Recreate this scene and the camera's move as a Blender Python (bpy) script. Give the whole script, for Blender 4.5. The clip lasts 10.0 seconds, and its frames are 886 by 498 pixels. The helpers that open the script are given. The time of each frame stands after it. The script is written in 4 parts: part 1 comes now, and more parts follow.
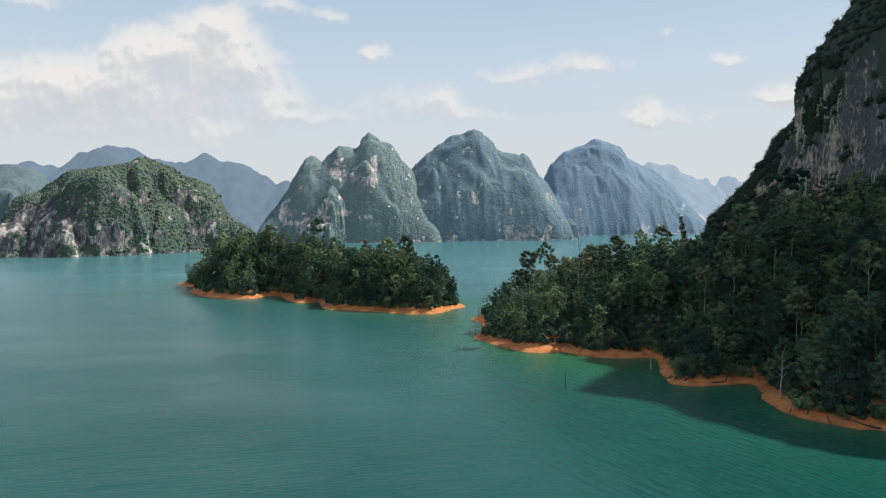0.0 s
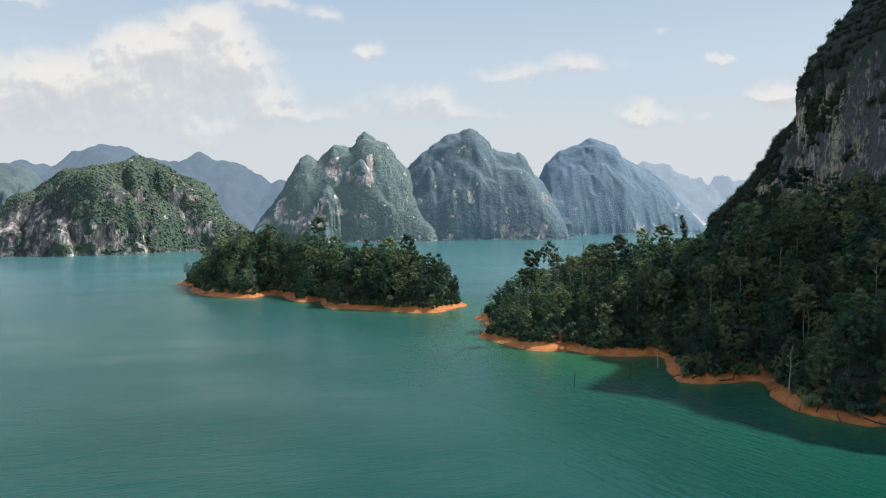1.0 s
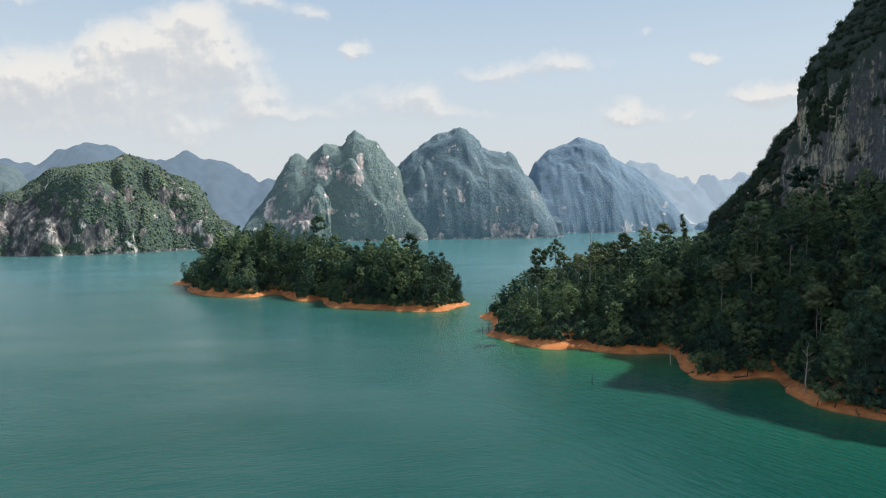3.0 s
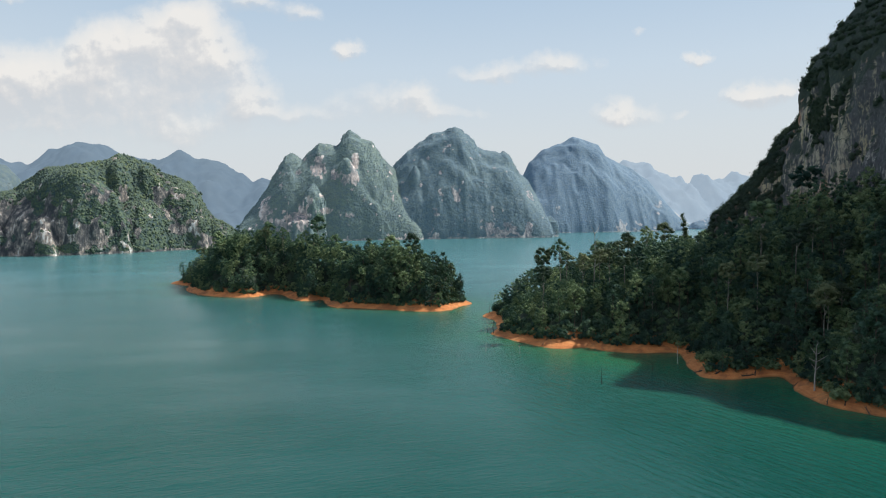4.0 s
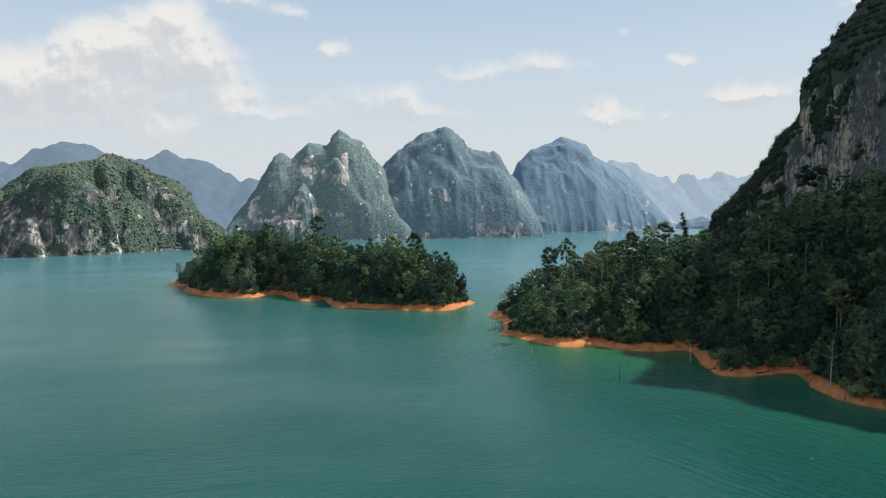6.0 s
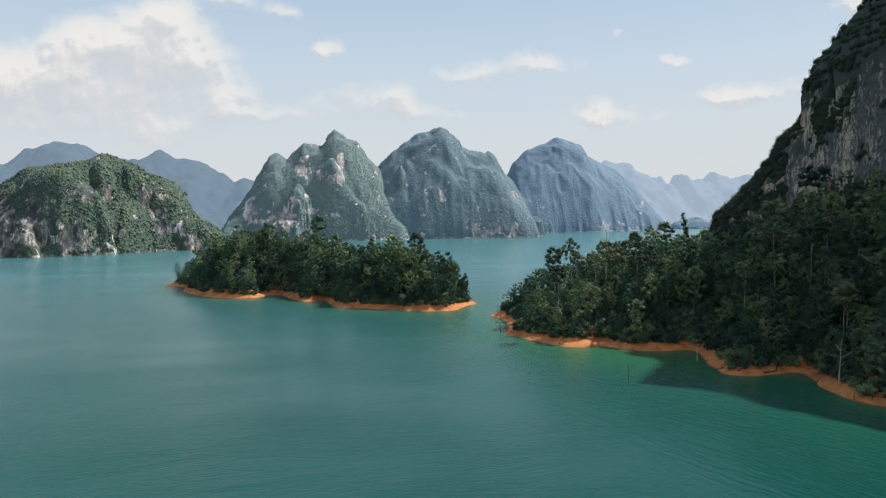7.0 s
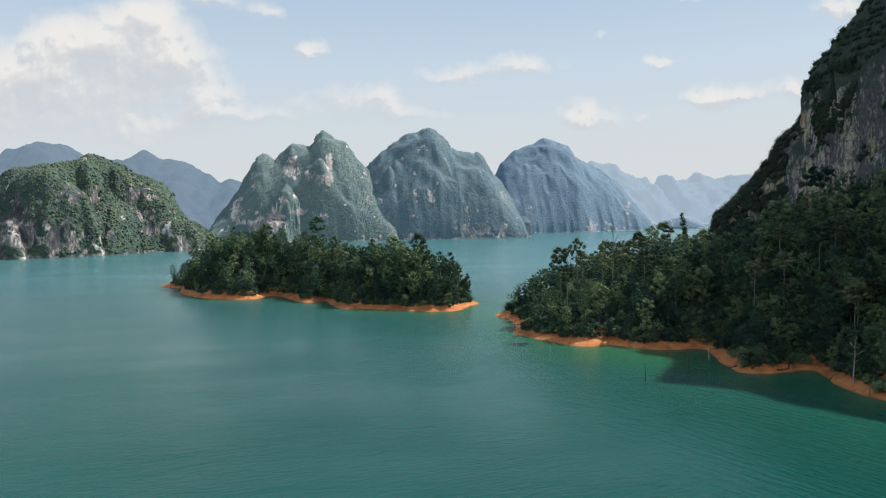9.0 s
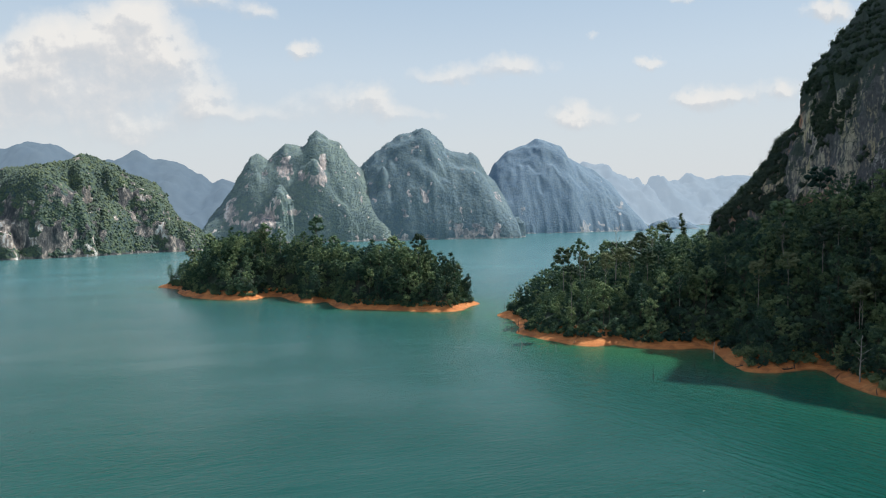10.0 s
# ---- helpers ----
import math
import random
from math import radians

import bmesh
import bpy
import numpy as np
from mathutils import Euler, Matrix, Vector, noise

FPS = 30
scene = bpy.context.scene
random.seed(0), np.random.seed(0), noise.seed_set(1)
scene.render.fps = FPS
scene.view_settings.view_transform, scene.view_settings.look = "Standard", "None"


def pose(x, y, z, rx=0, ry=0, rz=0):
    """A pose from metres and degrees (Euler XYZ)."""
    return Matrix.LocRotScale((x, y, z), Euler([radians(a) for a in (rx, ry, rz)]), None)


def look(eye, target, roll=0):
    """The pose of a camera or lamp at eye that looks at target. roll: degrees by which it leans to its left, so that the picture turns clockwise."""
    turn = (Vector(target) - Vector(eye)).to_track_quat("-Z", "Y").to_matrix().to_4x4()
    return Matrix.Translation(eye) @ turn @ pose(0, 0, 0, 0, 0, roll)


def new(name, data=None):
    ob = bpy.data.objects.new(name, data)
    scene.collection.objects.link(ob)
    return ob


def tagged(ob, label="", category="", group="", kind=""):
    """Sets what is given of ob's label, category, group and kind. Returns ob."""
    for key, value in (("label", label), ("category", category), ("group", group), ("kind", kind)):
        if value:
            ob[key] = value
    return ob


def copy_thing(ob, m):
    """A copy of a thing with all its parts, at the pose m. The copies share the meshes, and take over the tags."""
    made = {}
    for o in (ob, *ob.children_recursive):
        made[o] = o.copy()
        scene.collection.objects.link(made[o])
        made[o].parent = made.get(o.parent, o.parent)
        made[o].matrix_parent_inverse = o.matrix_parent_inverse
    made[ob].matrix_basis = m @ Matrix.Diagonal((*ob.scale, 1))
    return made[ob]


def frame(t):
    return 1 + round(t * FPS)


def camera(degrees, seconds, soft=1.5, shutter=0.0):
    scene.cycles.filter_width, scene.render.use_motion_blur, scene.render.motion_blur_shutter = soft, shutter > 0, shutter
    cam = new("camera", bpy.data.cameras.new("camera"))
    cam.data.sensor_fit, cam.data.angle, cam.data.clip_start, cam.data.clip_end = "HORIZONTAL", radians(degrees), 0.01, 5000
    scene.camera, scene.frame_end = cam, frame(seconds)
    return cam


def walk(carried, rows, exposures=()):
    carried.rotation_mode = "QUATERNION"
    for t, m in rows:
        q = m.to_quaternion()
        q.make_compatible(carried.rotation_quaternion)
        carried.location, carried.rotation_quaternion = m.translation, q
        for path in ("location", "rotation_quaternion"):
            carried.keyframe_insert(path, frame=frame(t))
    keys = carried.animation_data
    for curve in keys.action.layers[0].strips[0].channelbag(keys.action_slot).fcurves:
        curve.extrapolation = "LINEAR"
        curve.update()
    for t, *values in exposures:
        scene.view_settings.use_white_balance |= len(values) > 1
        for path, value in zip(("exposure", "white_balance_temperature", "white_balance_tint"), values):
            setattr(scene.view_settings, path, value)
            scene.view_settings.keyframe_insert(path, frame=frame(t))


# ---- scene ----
cam = camera(68.1, 10.0, soft=1.1)
PATH = [
    (0, (-7.682, 1.49, 46.062), (-7.597, 3.487, 45.982), -0.6),
    (0.5, (-9.817, 1.411, 46.06), (-9.723, 3.407, 45.979), -0.6),
    (1, (-11.952, 1.325, 46.057), (-11.849, 3.321, 45.974), -0.6),
    (1.5, (-14.067, 1.267, 46.064), (-13.955, 3.262, 45.98), -0.6),
    (2, (-16.202, 1.259, 46.092), (-16.08, 3.253, 46.007), -0.7),
    (2.5, (-18.345, 1.279, 46.102), (-18.213, 3.273, 46.016), -0.7),
    (4, (-25.107, 1.608, 46.126), (-24.945, 3.6, 46.038), -0.7),
    (4.5, (-27.349, 1.721, 46.126), (-27.178, 3.712, 46.037), -0.8),
    (5, (-29.572, 1.821, 46.135), (-29.391, 3.811, 46.047), -0.8),
    (5.5, (-31.769, 1.906, 46.134), (-31.577, 3.895, 46.045), -0.8),
    (7, (-38.414, 2.436, 46.137), (-38.193, 4.422, 46.049), -0.8),
    (7.5, (-40.656, 2.638, 46.151), (-40.425, 4.622, 46.063), -0.8),
    (8, (-42.933, 2.85, 46.169), (-42.692, 4.833, 46.081), -0.8),
    (8.5, (-45.244, 3.08, 46.187), (-44.992, 5.063, 46.1), -0.9),
    (9, (-47.54, 3.286, 46.188), (-47.275, 5.266, 46.101), -0.9),
    (9.5, (-49.881, 3.518, 46.194), (-49.603, 5.496, 46.108), -0.9),
    (10, (-52.266, 3.741, 46.204), (-51.977, 5.718, 46.118), -0.9),
]
walk(cam, [(t, look(eye, target, roll)) for t, eye, target, roll in PATH])

# ---- light ----
scene.view_settings.exposure = 0.0
SUN_TO = Vector((0.966, 0.259, 0.0)).normalized()
SUN_ELEV = 50.6
sun_vec = Vector((SUN_TO.x * math.cos(radians(SUN_ELEV)), SUN_TO.y * math.cos(radians(SUN_ELEV)), math.sin(radians(SUN_ELEV))))
sun = new("sun", bpy.data.lights.new("sun", "SUN"))
sun.data.energy, sun.data.angle, sun.data.color = 4.7, radians(0.6), (0.97, 0.94, 0.87)
sun.rotation_euler = sun_vec.to_track_quat("Z", "Y").to_euler()
sun.location = (300, 200, 600)


class Nodes:
    """Short hand for node trees."""

    def __init__(self, tree):
        self.t = tree
        tree.nodes.clear()

    def add(self, kind, ins=None, **props):
        n = self.t.nodes.new(kind)
        for k, v in props.items():
            setattr(n, k, v)
        for k, v in (ins or {}).items():
            if isinstance(v, bpy.types.NodeSocket):
                self.t.links.new(v, n.inputs[k])
            else:
                n.inputs[k].default_value = v
        return n

    def math(self, op, a, b=0.0, c=0.0, clamp=False):
        n = self.add("ShaderNodeMath", {0: a, 1: b, 2: c}, operation=op, use_clamp=clamp)
        return n.outputs[0]

    def mix(self, fac, a, b, blend="MIX"):
        n = self.add("ShaderNodeMix", {0: fac, 6: a, 7: b}, data_type="RGBA", blend_type=blend)
        return n.outputs[2]

    def ramp(self, fac, stops):
        n = self.add("ShaderNodeValToRGB", {0: fac})
        r = n.color_ramp
        while len(r.elements) < len(stops):
            r.elements.new(0.5)
        for e, (p, c) in zip(r.elements, stops):
            e.position, e.color = p, (c if len(c) == 4 else (*c, 1))
        return n.outputs[0]

    def noise(self, vec, scale, detail=4, rough=0.55, dist=0.0):
        n = self.add("ShaderNodeTexNoise", {"Scale": scale, "Detail": detail, "Roughness": rough, "Distortion": dist})
        if vec is not None:
            self.t.links.new(vec, n.inputs["Vector"])
        return n.outputs["Fac"]

    def coord(self, scale=(1, 1, 1), which="Position"):
        if which == "Position":
            v = self.add("ShaderNodeNewGeometry").outputs["Position"]
        else:
            v = self.add("ShaderNodeTexCoord").outputs[which]
        return self.add("ShaderNodeVectorMath", {0: v, 1: scale}, operation="MULTIPLY").outputs[0]


# ---- sky ----
world = bpy.data.worlds.new("sky")
scene.world = world
world.use_nodes = True
w = Nodes(world.node_tree)
sky = w.add("ShaderNodeTexSky", sky_type="NISHITA", sun_disc=False, sun_elevation=radians(SUN_ELEV),
            sun_rotation=math.atan2(SUN_TO.x, SUN_TO.y), air_density=1.0, dust_density=1.0, ozone_density=2.5, altitude=100.0)
way = w.add("ShaderNodeTexCoord").outputs["Generated"]
sep = w.add("ShaderNodeSeparateXYZ", {0: way})
wx, wy, wz = sep.outputs
# a hazy sky: the blue pales towards the skyline
haze = w.ramp(w.math("MAXIMUM", wz, 0.0), [(0.0, (1, 1, 1)), (0.35, (0.85, 0.85, 0.85)), (0.7, (0.35, 0.35, 0.35)), (1.0, (0.2, 0.2, 0.2))])
pale = w.ramp(w.math("MAXIMUM", wz, 0.0), [(0.0, (0.69, 0.70, 0.705)), (0.12, (0.665, 0.72, 0.755)), (0.22, (0.60, 0.705, 0.80)), (0.34, (0.47, 0.615, 0.77)), (0.8, (0.30, 0.46, 0.70))])
blue = w.add("ShaderNodeVectorMath", {0: sky.outputs[0], 1: (0.1, 0.1, 0.1)}, operation="MULTIPLY").outputs[0]
clear = w.mix(haze, blue, pale)
# clouds lie in a plane far ahead: u to the right, v up
fwd = w.math("MAXIMUM", wy, 0.05)
u, v = w.math("DIVIDE", wx, fwd), w.math("DIVIDE", wz, fwd)
uv = w.add("ShaderNodeCombineXYZ", {0: u, 1: v, 2: 0.0}).outputs[0]
CUMULUS = [  # u, v, half width, half height, weight
    (-0.336, 0.259, 0.085, 0.050, 1.0), (-0.285, 0.301, 0.050, 0.030, 0.9), (-0.253, 0.247, 0.060, 0.035, 0.85), (-0.401, 0.272, 0.060, 0.032, 0.7),
    (-0.452, 0.230, 0.060, 0.035, 0.9), (-0.534, 0.218, 0.050, 0.040, 1.0), (-0.610, 0.190, 0.050, 0.070, 0.6), (-0.487, 0.152, 0.200, 0.045, 0.55),
    (-0.281, 0.134, 0.100, 0.025, 0.5), (-0.200, 0.188, 0.030, 0.036, 0.6), (-0.146, 0.159, 0.060, 0.018, 0.5), (-0.360, 0.190, 0.150, 0.035, 0.6),
    (0.372, 0.168, 0.042, 0.026, 1.0), (0.345, 0.150, 0.040, 0.015, 0.5), (-0.750, 0.200, 0.140, 0.070, 0.6),
]
WISPS = [
    (-0.554, 0.335, 0.055, 0.013, 0.78), (-0.185, 0.330, 0.050, 0.013, 0.78), (-0.114, 0.310, 0.031, 0.013, 0.78), (-0.058, 0.262, 0.022, 0.020, 1.17),
    (0.258, 0.234, 0.066, 0.022, 0.91), (0.145, 0.226, 0.055, 0.015, 0.65), (0.042, 0.196, 0.028, 0.022, 0.65), (-0.010, 0.175, 0.088, 0.033, 0.59),
    (0.110, 0.166, 0.066, 0.013, 0.52), (0.484, 0.247, 0.022, 0.010, 0.91), (0.389, 0.284, 0.015, 0.007, 0.65), (0.562, 0.195, 0.033, 0.020, 1.04),
    (0.464, 0.165, 0.020, 0.009, 0.65), (0.632, 0.200, 0.044, 0.022, 1.04), (0.720, 0.205, 0.033, 0.022, 0.91), (0.804, 0.332, 0.055, 0.015, 1.10), (0.533, 0.348, 0.066, 0.009, 0.78),
]


def thickness(du, dv):
    """How thick the cloud is, at a small step aside from the point looked at."""
    at = w.add("ShaderNodeVectorMath", {0: uv, 1: (du, dv, 0.0)}, operation="ADD").outputs[0]
    curl = w.add("ShaderNodeTexNoise", {"Vector": at, "Scale": 11.0, "Detail": 7.0, "Roughness": 0.60}).outputs["Color"]
    curl = w.add("ShaderNodeVectorMath", {0: curl, 1: (0.5, 0.5, 0.5)}, operation="SUBTRACT").outputs[0]
    p = w.add("ShaderNodeVectorMath", {0: curl, 1: (0.11, 0.075, 0.0), 2: at}, operation="MULTIPLY_ADD").outputs[0]
    total = None
    for cu, cv, ca, cb, cw in CUMULUS + WISPS:
        d = w.add("ShaderNodeVectorMath", {0: p, 1: (1 / ca, 1 / cb, 0.0), 2: (-cu / ca, -cv / cb, 0.0)}, operation="MULTIPLY_ADD").outputs[0]
        d = w.add("ShaderNodeVectorMath", {0: d, 1: d}, operation="DOT_PRODUCT").outputs["Value"]
        d = w.math("EXPONENT", w.math("MULTIPLY", d, -0.9))
        total = w.math("MULTIPLY", d, cw) if total is None else w.math("MULTIPLY_ADD", d, cw, total)
    return w.math("ADD", w.math("MULTIPLY", total, 0.72), w.math("MULTIPLY", w.math("SUBTRACT", w.noise(at, 20.0, 6, 0.6), 0.5), 0.55))


puff = thickness(0.0, 0.0)
lit = w.math("SUBTRACT", puff, thickness(0.006, 0.012))
# away from the view the same sort of broken cloud goes on
rest = w.noise(way, 3.2, 6, 0.6)
ahead = w.math("GREATER_THAN", wy, 0.1)
puff = w.math("ADD", w.math("MULTIPLY", puff, ahead), w.math("MULTIPLY", w.math("SUBTRACT", 1.0, ahead), w.math("MULTIPLY", rest, 0.8)))
mask = w.ramp(puff, [(0.22, (0, 0, 0)), (0.40, (0.26, 0.26, 0.26)), (0.60, (0.68, 0.68, 0.68)), (0.95, (0.95, 0.95, 0.95))])
shade = w.ramp(w.math("ADD", lit, 0.5), [(0.38, (0.615, 0.645, 0.68)), (0.49, (0.70, 0.705, 0.715)), (0.59, (0.86, 0.84, 0.81))])
both = w.mix(mask, clear, shade)
bg = w.add("ShaderNodeBackground", {"Color": both, "Strength": 1.0})
w.add("ShaderNodeOutputWorld", {0: bg.outputs[0]})


# ---- numbers: noise and outlines ----
def hash3(i, j, k, seed):
    n = (i * 374761393 + j * 668265263 + k * 2147483647 + seed * 144665) & 0xFFFFFFFF
    n = ((n ^ (n >> 13)) * 1274126177) & 0xFFFFFFFF
    return ((n ^ (n >> 16)) & 0xFFFFFF) / float(0xFFFFFF)


def vnoise(x, y, z=0.0, seed=0):
    """Smooth value noise, 0 to 1."""
    x, y, z = np.broadcast_arrays(np.asarray(x, float), y, z)
    i, j, k = np.floor(x).astype(np.int64), np.floor(y).astype(np.int64), np.floor(z).astype(np.int64)
    f, g, h = x - i, y - j, z - k
    f, g, h = f * f * (3 - 2 * f), g * g * (3 - 2 * g), h * h * (3 - 2 * h)
    out = 0
    for a in (0, 1):
        for b in (0, 1):
            for c in (0, 1):
                out = out + hash3(i + a, j + b, k + c, seed) * (f if a else 1 - f) * (g if b else 1 - g) * (h if c else 1 - h)
    return out


def fbm(x, y, z=0.0, octaves=4, seed=0, gain=0.5):
    total, amp, norm = 0, 1.0, 0.0
    for o in range(octaves):
        s = 2.0 ** o
        total, norm = total + amp * (vnoise(np.asarray(x) * s, np.asarray(y) * s, np.asarray(z) * s, seed + o * 17) - 0.5), norm + amp
        amp *= gain
    return total / norm * 2


def smooth(a, b, x):
    t = np.clip((np.asarray(x, float) - a) / (b - a), 0, 1)
    return t * t * (3 - 2 * t)


def rounded(points, steps=5):
    """A closed outline through the points, rounded."""
    p = np.array(points, float)
    out = []
    for i in range(len(p)):
        a, b, c, d = p[i - 1], p[i], p[(i + 1) % len(p)], p[(i + 2) % len(p)]
        for s in range(steps):
            t = s / steps
            out.append(0.5 * (2 * b + (c - a) * t + (2 * a - 5 * b + 4 * c - d) * t * t + (3 * b - a - 3 * c + d) * t ** 3))
    return np.array(out)


def inside(x, y, line):
    """Signed distance to a closed outline, positive inside."""
    x, y = np.asarray(x, float), np.asarray(y, float)
    best, odd = np.full(x.shape, 1e18), np.zeros(x.shape, bool)
    for (ax, ay), (bx, by) in zip(line, np.roll(line, -1, 0)):
        ex, ey = bx - ax, by - ay
        t = np.clip(((x - ax) * ex + (y - ay) * ey) / (ex * ex + ey * ey + 1e-12), 0, 1)
        best = np.minimum(best, (x - ax - t * ex) ** 2 + (y - ay - t * ey) ** 2)
        if ay != by:
            odd ^= ((ay > y) != (by > y)) & (x < ex * (y - ay) / (by - ay) + ax)
    return np.sqrt(best) * np.where(odd, 1, -1)


def mesh_of(name, verts, faces, material, smooth_shade=False):
    """A mesh from arrays: faces all of one size."""
    verts, faces = np.asarray(verts, np.float32), np.asarray(faces, np.int32)
    me = bpy.data.meshes.new(name)
    n, k = faces.shape
    me.vertices.add(len(verts))
    me.vertices.foreach_set("co", verts.ravel())
    me.loops.add(n * k)
    me.loops.foreach_set("vertex_index", faces.ravel())
    me.polygons.add(n)
    me.polygons.foreach_set("loop_start", np.arange(0, n * k, k, dtype=np.int32))
    me.polygons.foreach_set("use_smooth", np.full(n, smooth_shade))
    me.update(calc_edges=True)
    me.validate()
    me.materials.append(material)
    return me


def toned(me, tones):
    """Gives every vertex the tone of the crown that it belongs to."""
    me.attributes.new("tone", "FLOAT", "POINT").data.foreach_set("value", np.asarray(tones, np.float32))
    return me


def part(name, data, parent, label="", kind=""):
    ob = new(name, data)
    ob.parent = parent
    return tagged(ob, label, kind=kind)


def grid_faces(nu, nv, wrap=False):
    i, j = np.meshgrid(np.arange(nu - (0 if wrap else 1)), np.arange(nv - 1), indexing="ij")
    i, j, ii = i.ravel(), j.ravel(), ((i + 1) % nu).ravel()
    return np.stack([i * nv + j, ii * nv + j, ii * nv + j + 1, i * nv + j + 1], 1)


def unit(v):
    return v / (np.linalg.norm(v, axis=-1, keepdims=True) + 1e-9)


# ---- materials ----
def material(name):
    m = bpy.data.materials.new(name)
    m.use_nodes = True
    return m, Nodes(m.node_tree)


def finish(n, color, rough=0.6, bump=None, strength=0.5, distance=0.1, **more):
    ins = {"Base Color": color, "Roughness": rough}
    ins.update({k.replace("_", " "): v for k, v in more.items()})
    if bump is not None:
        ins["Normal"] = n.add("ShaderNodeBump", {"Height": bump, "Strength": strength, "Distance": distance}).outputs[0]
    b = n.add("ShaderNodeBsdfPrincipled", ins)
    return b


def leaf_material(name, stops, gloss=0.62, through_leaf=0.22, joined=False):
    """Leaves: each tree and each spray has a green of its own."""
    m, n = material(name)
    tree = n.add("ShaderNodeAttribute", attribute_name="tone").outputs["Fac"] if joined else n.add("ShaderNodeObjectInfo").outputs["Random"]
    spray = n.add("ShaderNodeNewGeometry").outputs["Random Per Island"]
    t = n.math("ADD", n.math("MULTIPLY", tree, 0.78), n.math("MULTIPLY", spray, 0.22))
    t = n.math("ADD", t, n.math("MULTIPLY", n.math("SUBTRACT", n.noise(n.coord(), 0.11, 2), 0.50), 0.7))
    t = n.math("ADD", t, n.math("MULTIPLY", n.math("SUBTRACT", n.noise(n.coord(), 0.40, 2), 0.5), 0.8), clamp=True)
    c = n.ramp(t, stops)
    b = finish(n, c, gloss, n.noise(n.coord(), 2.6, 4, 0.7), 0.8, 0.5, Specular_IOR_Level=0.10)
    tr = n.add("ShaderNodeBsdfTranslucent", {"Color": n.mix(0.5, c, (0.12, 0.24, 0.07, 1))})
    mixed = n.add("ShaderNodeMixShader", {0: through_leaf, 1: b.outputs[0], 2: tr.outputs[0]})
    n.add("ShaderNodeOutputMaterial", {0: mixed.outputs[0]})
    return m


def bark_material(name, a, b):
    m, n = material(name)
    p = n.coord((1, 1, 0.25))
    k = n.noise(p, 3.0, 5, 0.65)
    c = n.ramp(k, [(0.3, a), (0.7, b)])
    n.add("ShaderNodeOutputMaterial", {0: finish(n, c, 0.85, k, 0.7, 0.05).outputs[0]})
    return m


def hill_material(name, greens, rocks, crown_size, relief=0.55):
    """Wooded limestone: crowns of their own green on the slopes, streaked rock where the attribute "bare" says so."""
    m, n = material(name)
    bare = n.add("ShaderNodeAttribute", attribute_name="bare").outputs["Fac"]
    wob = n.add("ShaderNodeVectorMath", {0: n.add("ShaderNodeTexNoise", {"Vector": n.coord(), "Scale": 0.25, "Detail": 3.0}).outputs["Color"], 1: (5.0, 5.0, 5.0)}, operation="MULTIPLY").outputs[0]
    at = n.add("ShaderNodeVectorMath", {0: n.coord(), 1: wob}, operation="ADD").outputs[0]
    big = n.add("ShaderNodeTexVoronoi", {"Vector": at, "Scale": 1.0 / crown_size}, feature="F1")
    small = n.add("ShaderNodeTexVoronoi", {"Vector": at, "Scale": 2.3 / crown_size}, feature="F1")
    tone = n.add("ShaderNodeSeparateColor", {0: big.outputs["Color"]}).outputs[0]
    tone2 = n.add("ShaderNodeSeparateColor", {0: small.outputs["Color"]}).outputs[1]
    streak = n.noise(n.coord((1, 1, 0.22)), 0.07, 6, 0.65, 0.5)
    k = n.math("ADD", bare, n.math("MULTIPLY", n.math("SUBTRACT", n.noise(n.coord((1, 1, 0.5)), 0.35, 4, 0.7), 0.5), 0.35))
    k = n.ramp(k, [(0.46, (0, 0, 0)), (0.54, (1, 1, 1))])
    rc = n.ramp(n.math("ADD", n.math("MULTIPLY", n.noise(n.coord((1, 1, 0.5)), 0.13, 6, 0.7, 0.3), 0.6), n.math("MULTIPLY", n.noise(n.coord((1, 1, 0.7)), 0.04, 3), 0.4)), rocks)
    t = n.math("ADD", n.math("MULTIPLY", tone, 0.30), n.math("ADD", n.math("MULTIPLY", tone2, 0.22), n.math("ADD", n.math("MULTIPLY", n.noise(n.coord(), 0.7, 3, 0.7), 0.16), n.math("MULTIPLY", n.noise(n.coord(), 0.016, 4), 0.36))))
    gc = n.ramp(t, greens)
    dome = n.math("ADD", n.math("MULTIPLY", n.math("SUBTRACT", 1.0, big.outputs["Distance"]), 1.0), n.math("MULTIPLY", n.math("SUBTRACT", 1.0, small.outputs["Distance"]), 0.5))
    rough = n.math("ADD", n.math("MULTIPLY", streak, 1.2), n.noise(n.coord((1, 1, 0.5)), 0.5, 4, 0.7))
    h = n.add("ShaderNodeMix", {0: k, 2: dome, 3: rough}, data_type="FLOAT").outputs[0]
    b = finish(n, n.mix(k, gc, rc), 0.85, h, relief, crown_size * 0.34, Specular_IOR_Level=0.2)
    n.add("ShaderNodeOutputMaterial", {0: b.outputs[0]})
    return m


def cover_material(name, stops):
    """Far tree crowns, each with a green of its own; the stops carry any haze."""
    m, n = material(name)
    t = n.math("MULTIPLY", n.add("ShaderNodeAttribute", attribute_name="tone").outputs["Fac"], 0.7)
    t = n.math("ADD", t, n.math("MULTIPLY", n.noise(n.coord(), 0.02, 3), 0.4))
    t = n.math("ADD", t, n.math("MULTIPLY", n.math("SUBTRACT", n.noise(n.coord(), 0.5, 3, 0.7), 0.5), 0.5), clamp=True)
    n.add("ShaderNodeOutputMaterial", {0: finish(n, n.ramp(t, stops), 0.8, n.noise(n.coord(), 0.9, 3, 0.7), 0.5, 0.8, Specular_IOR_Level=0.1).outputs[0]})
    return m


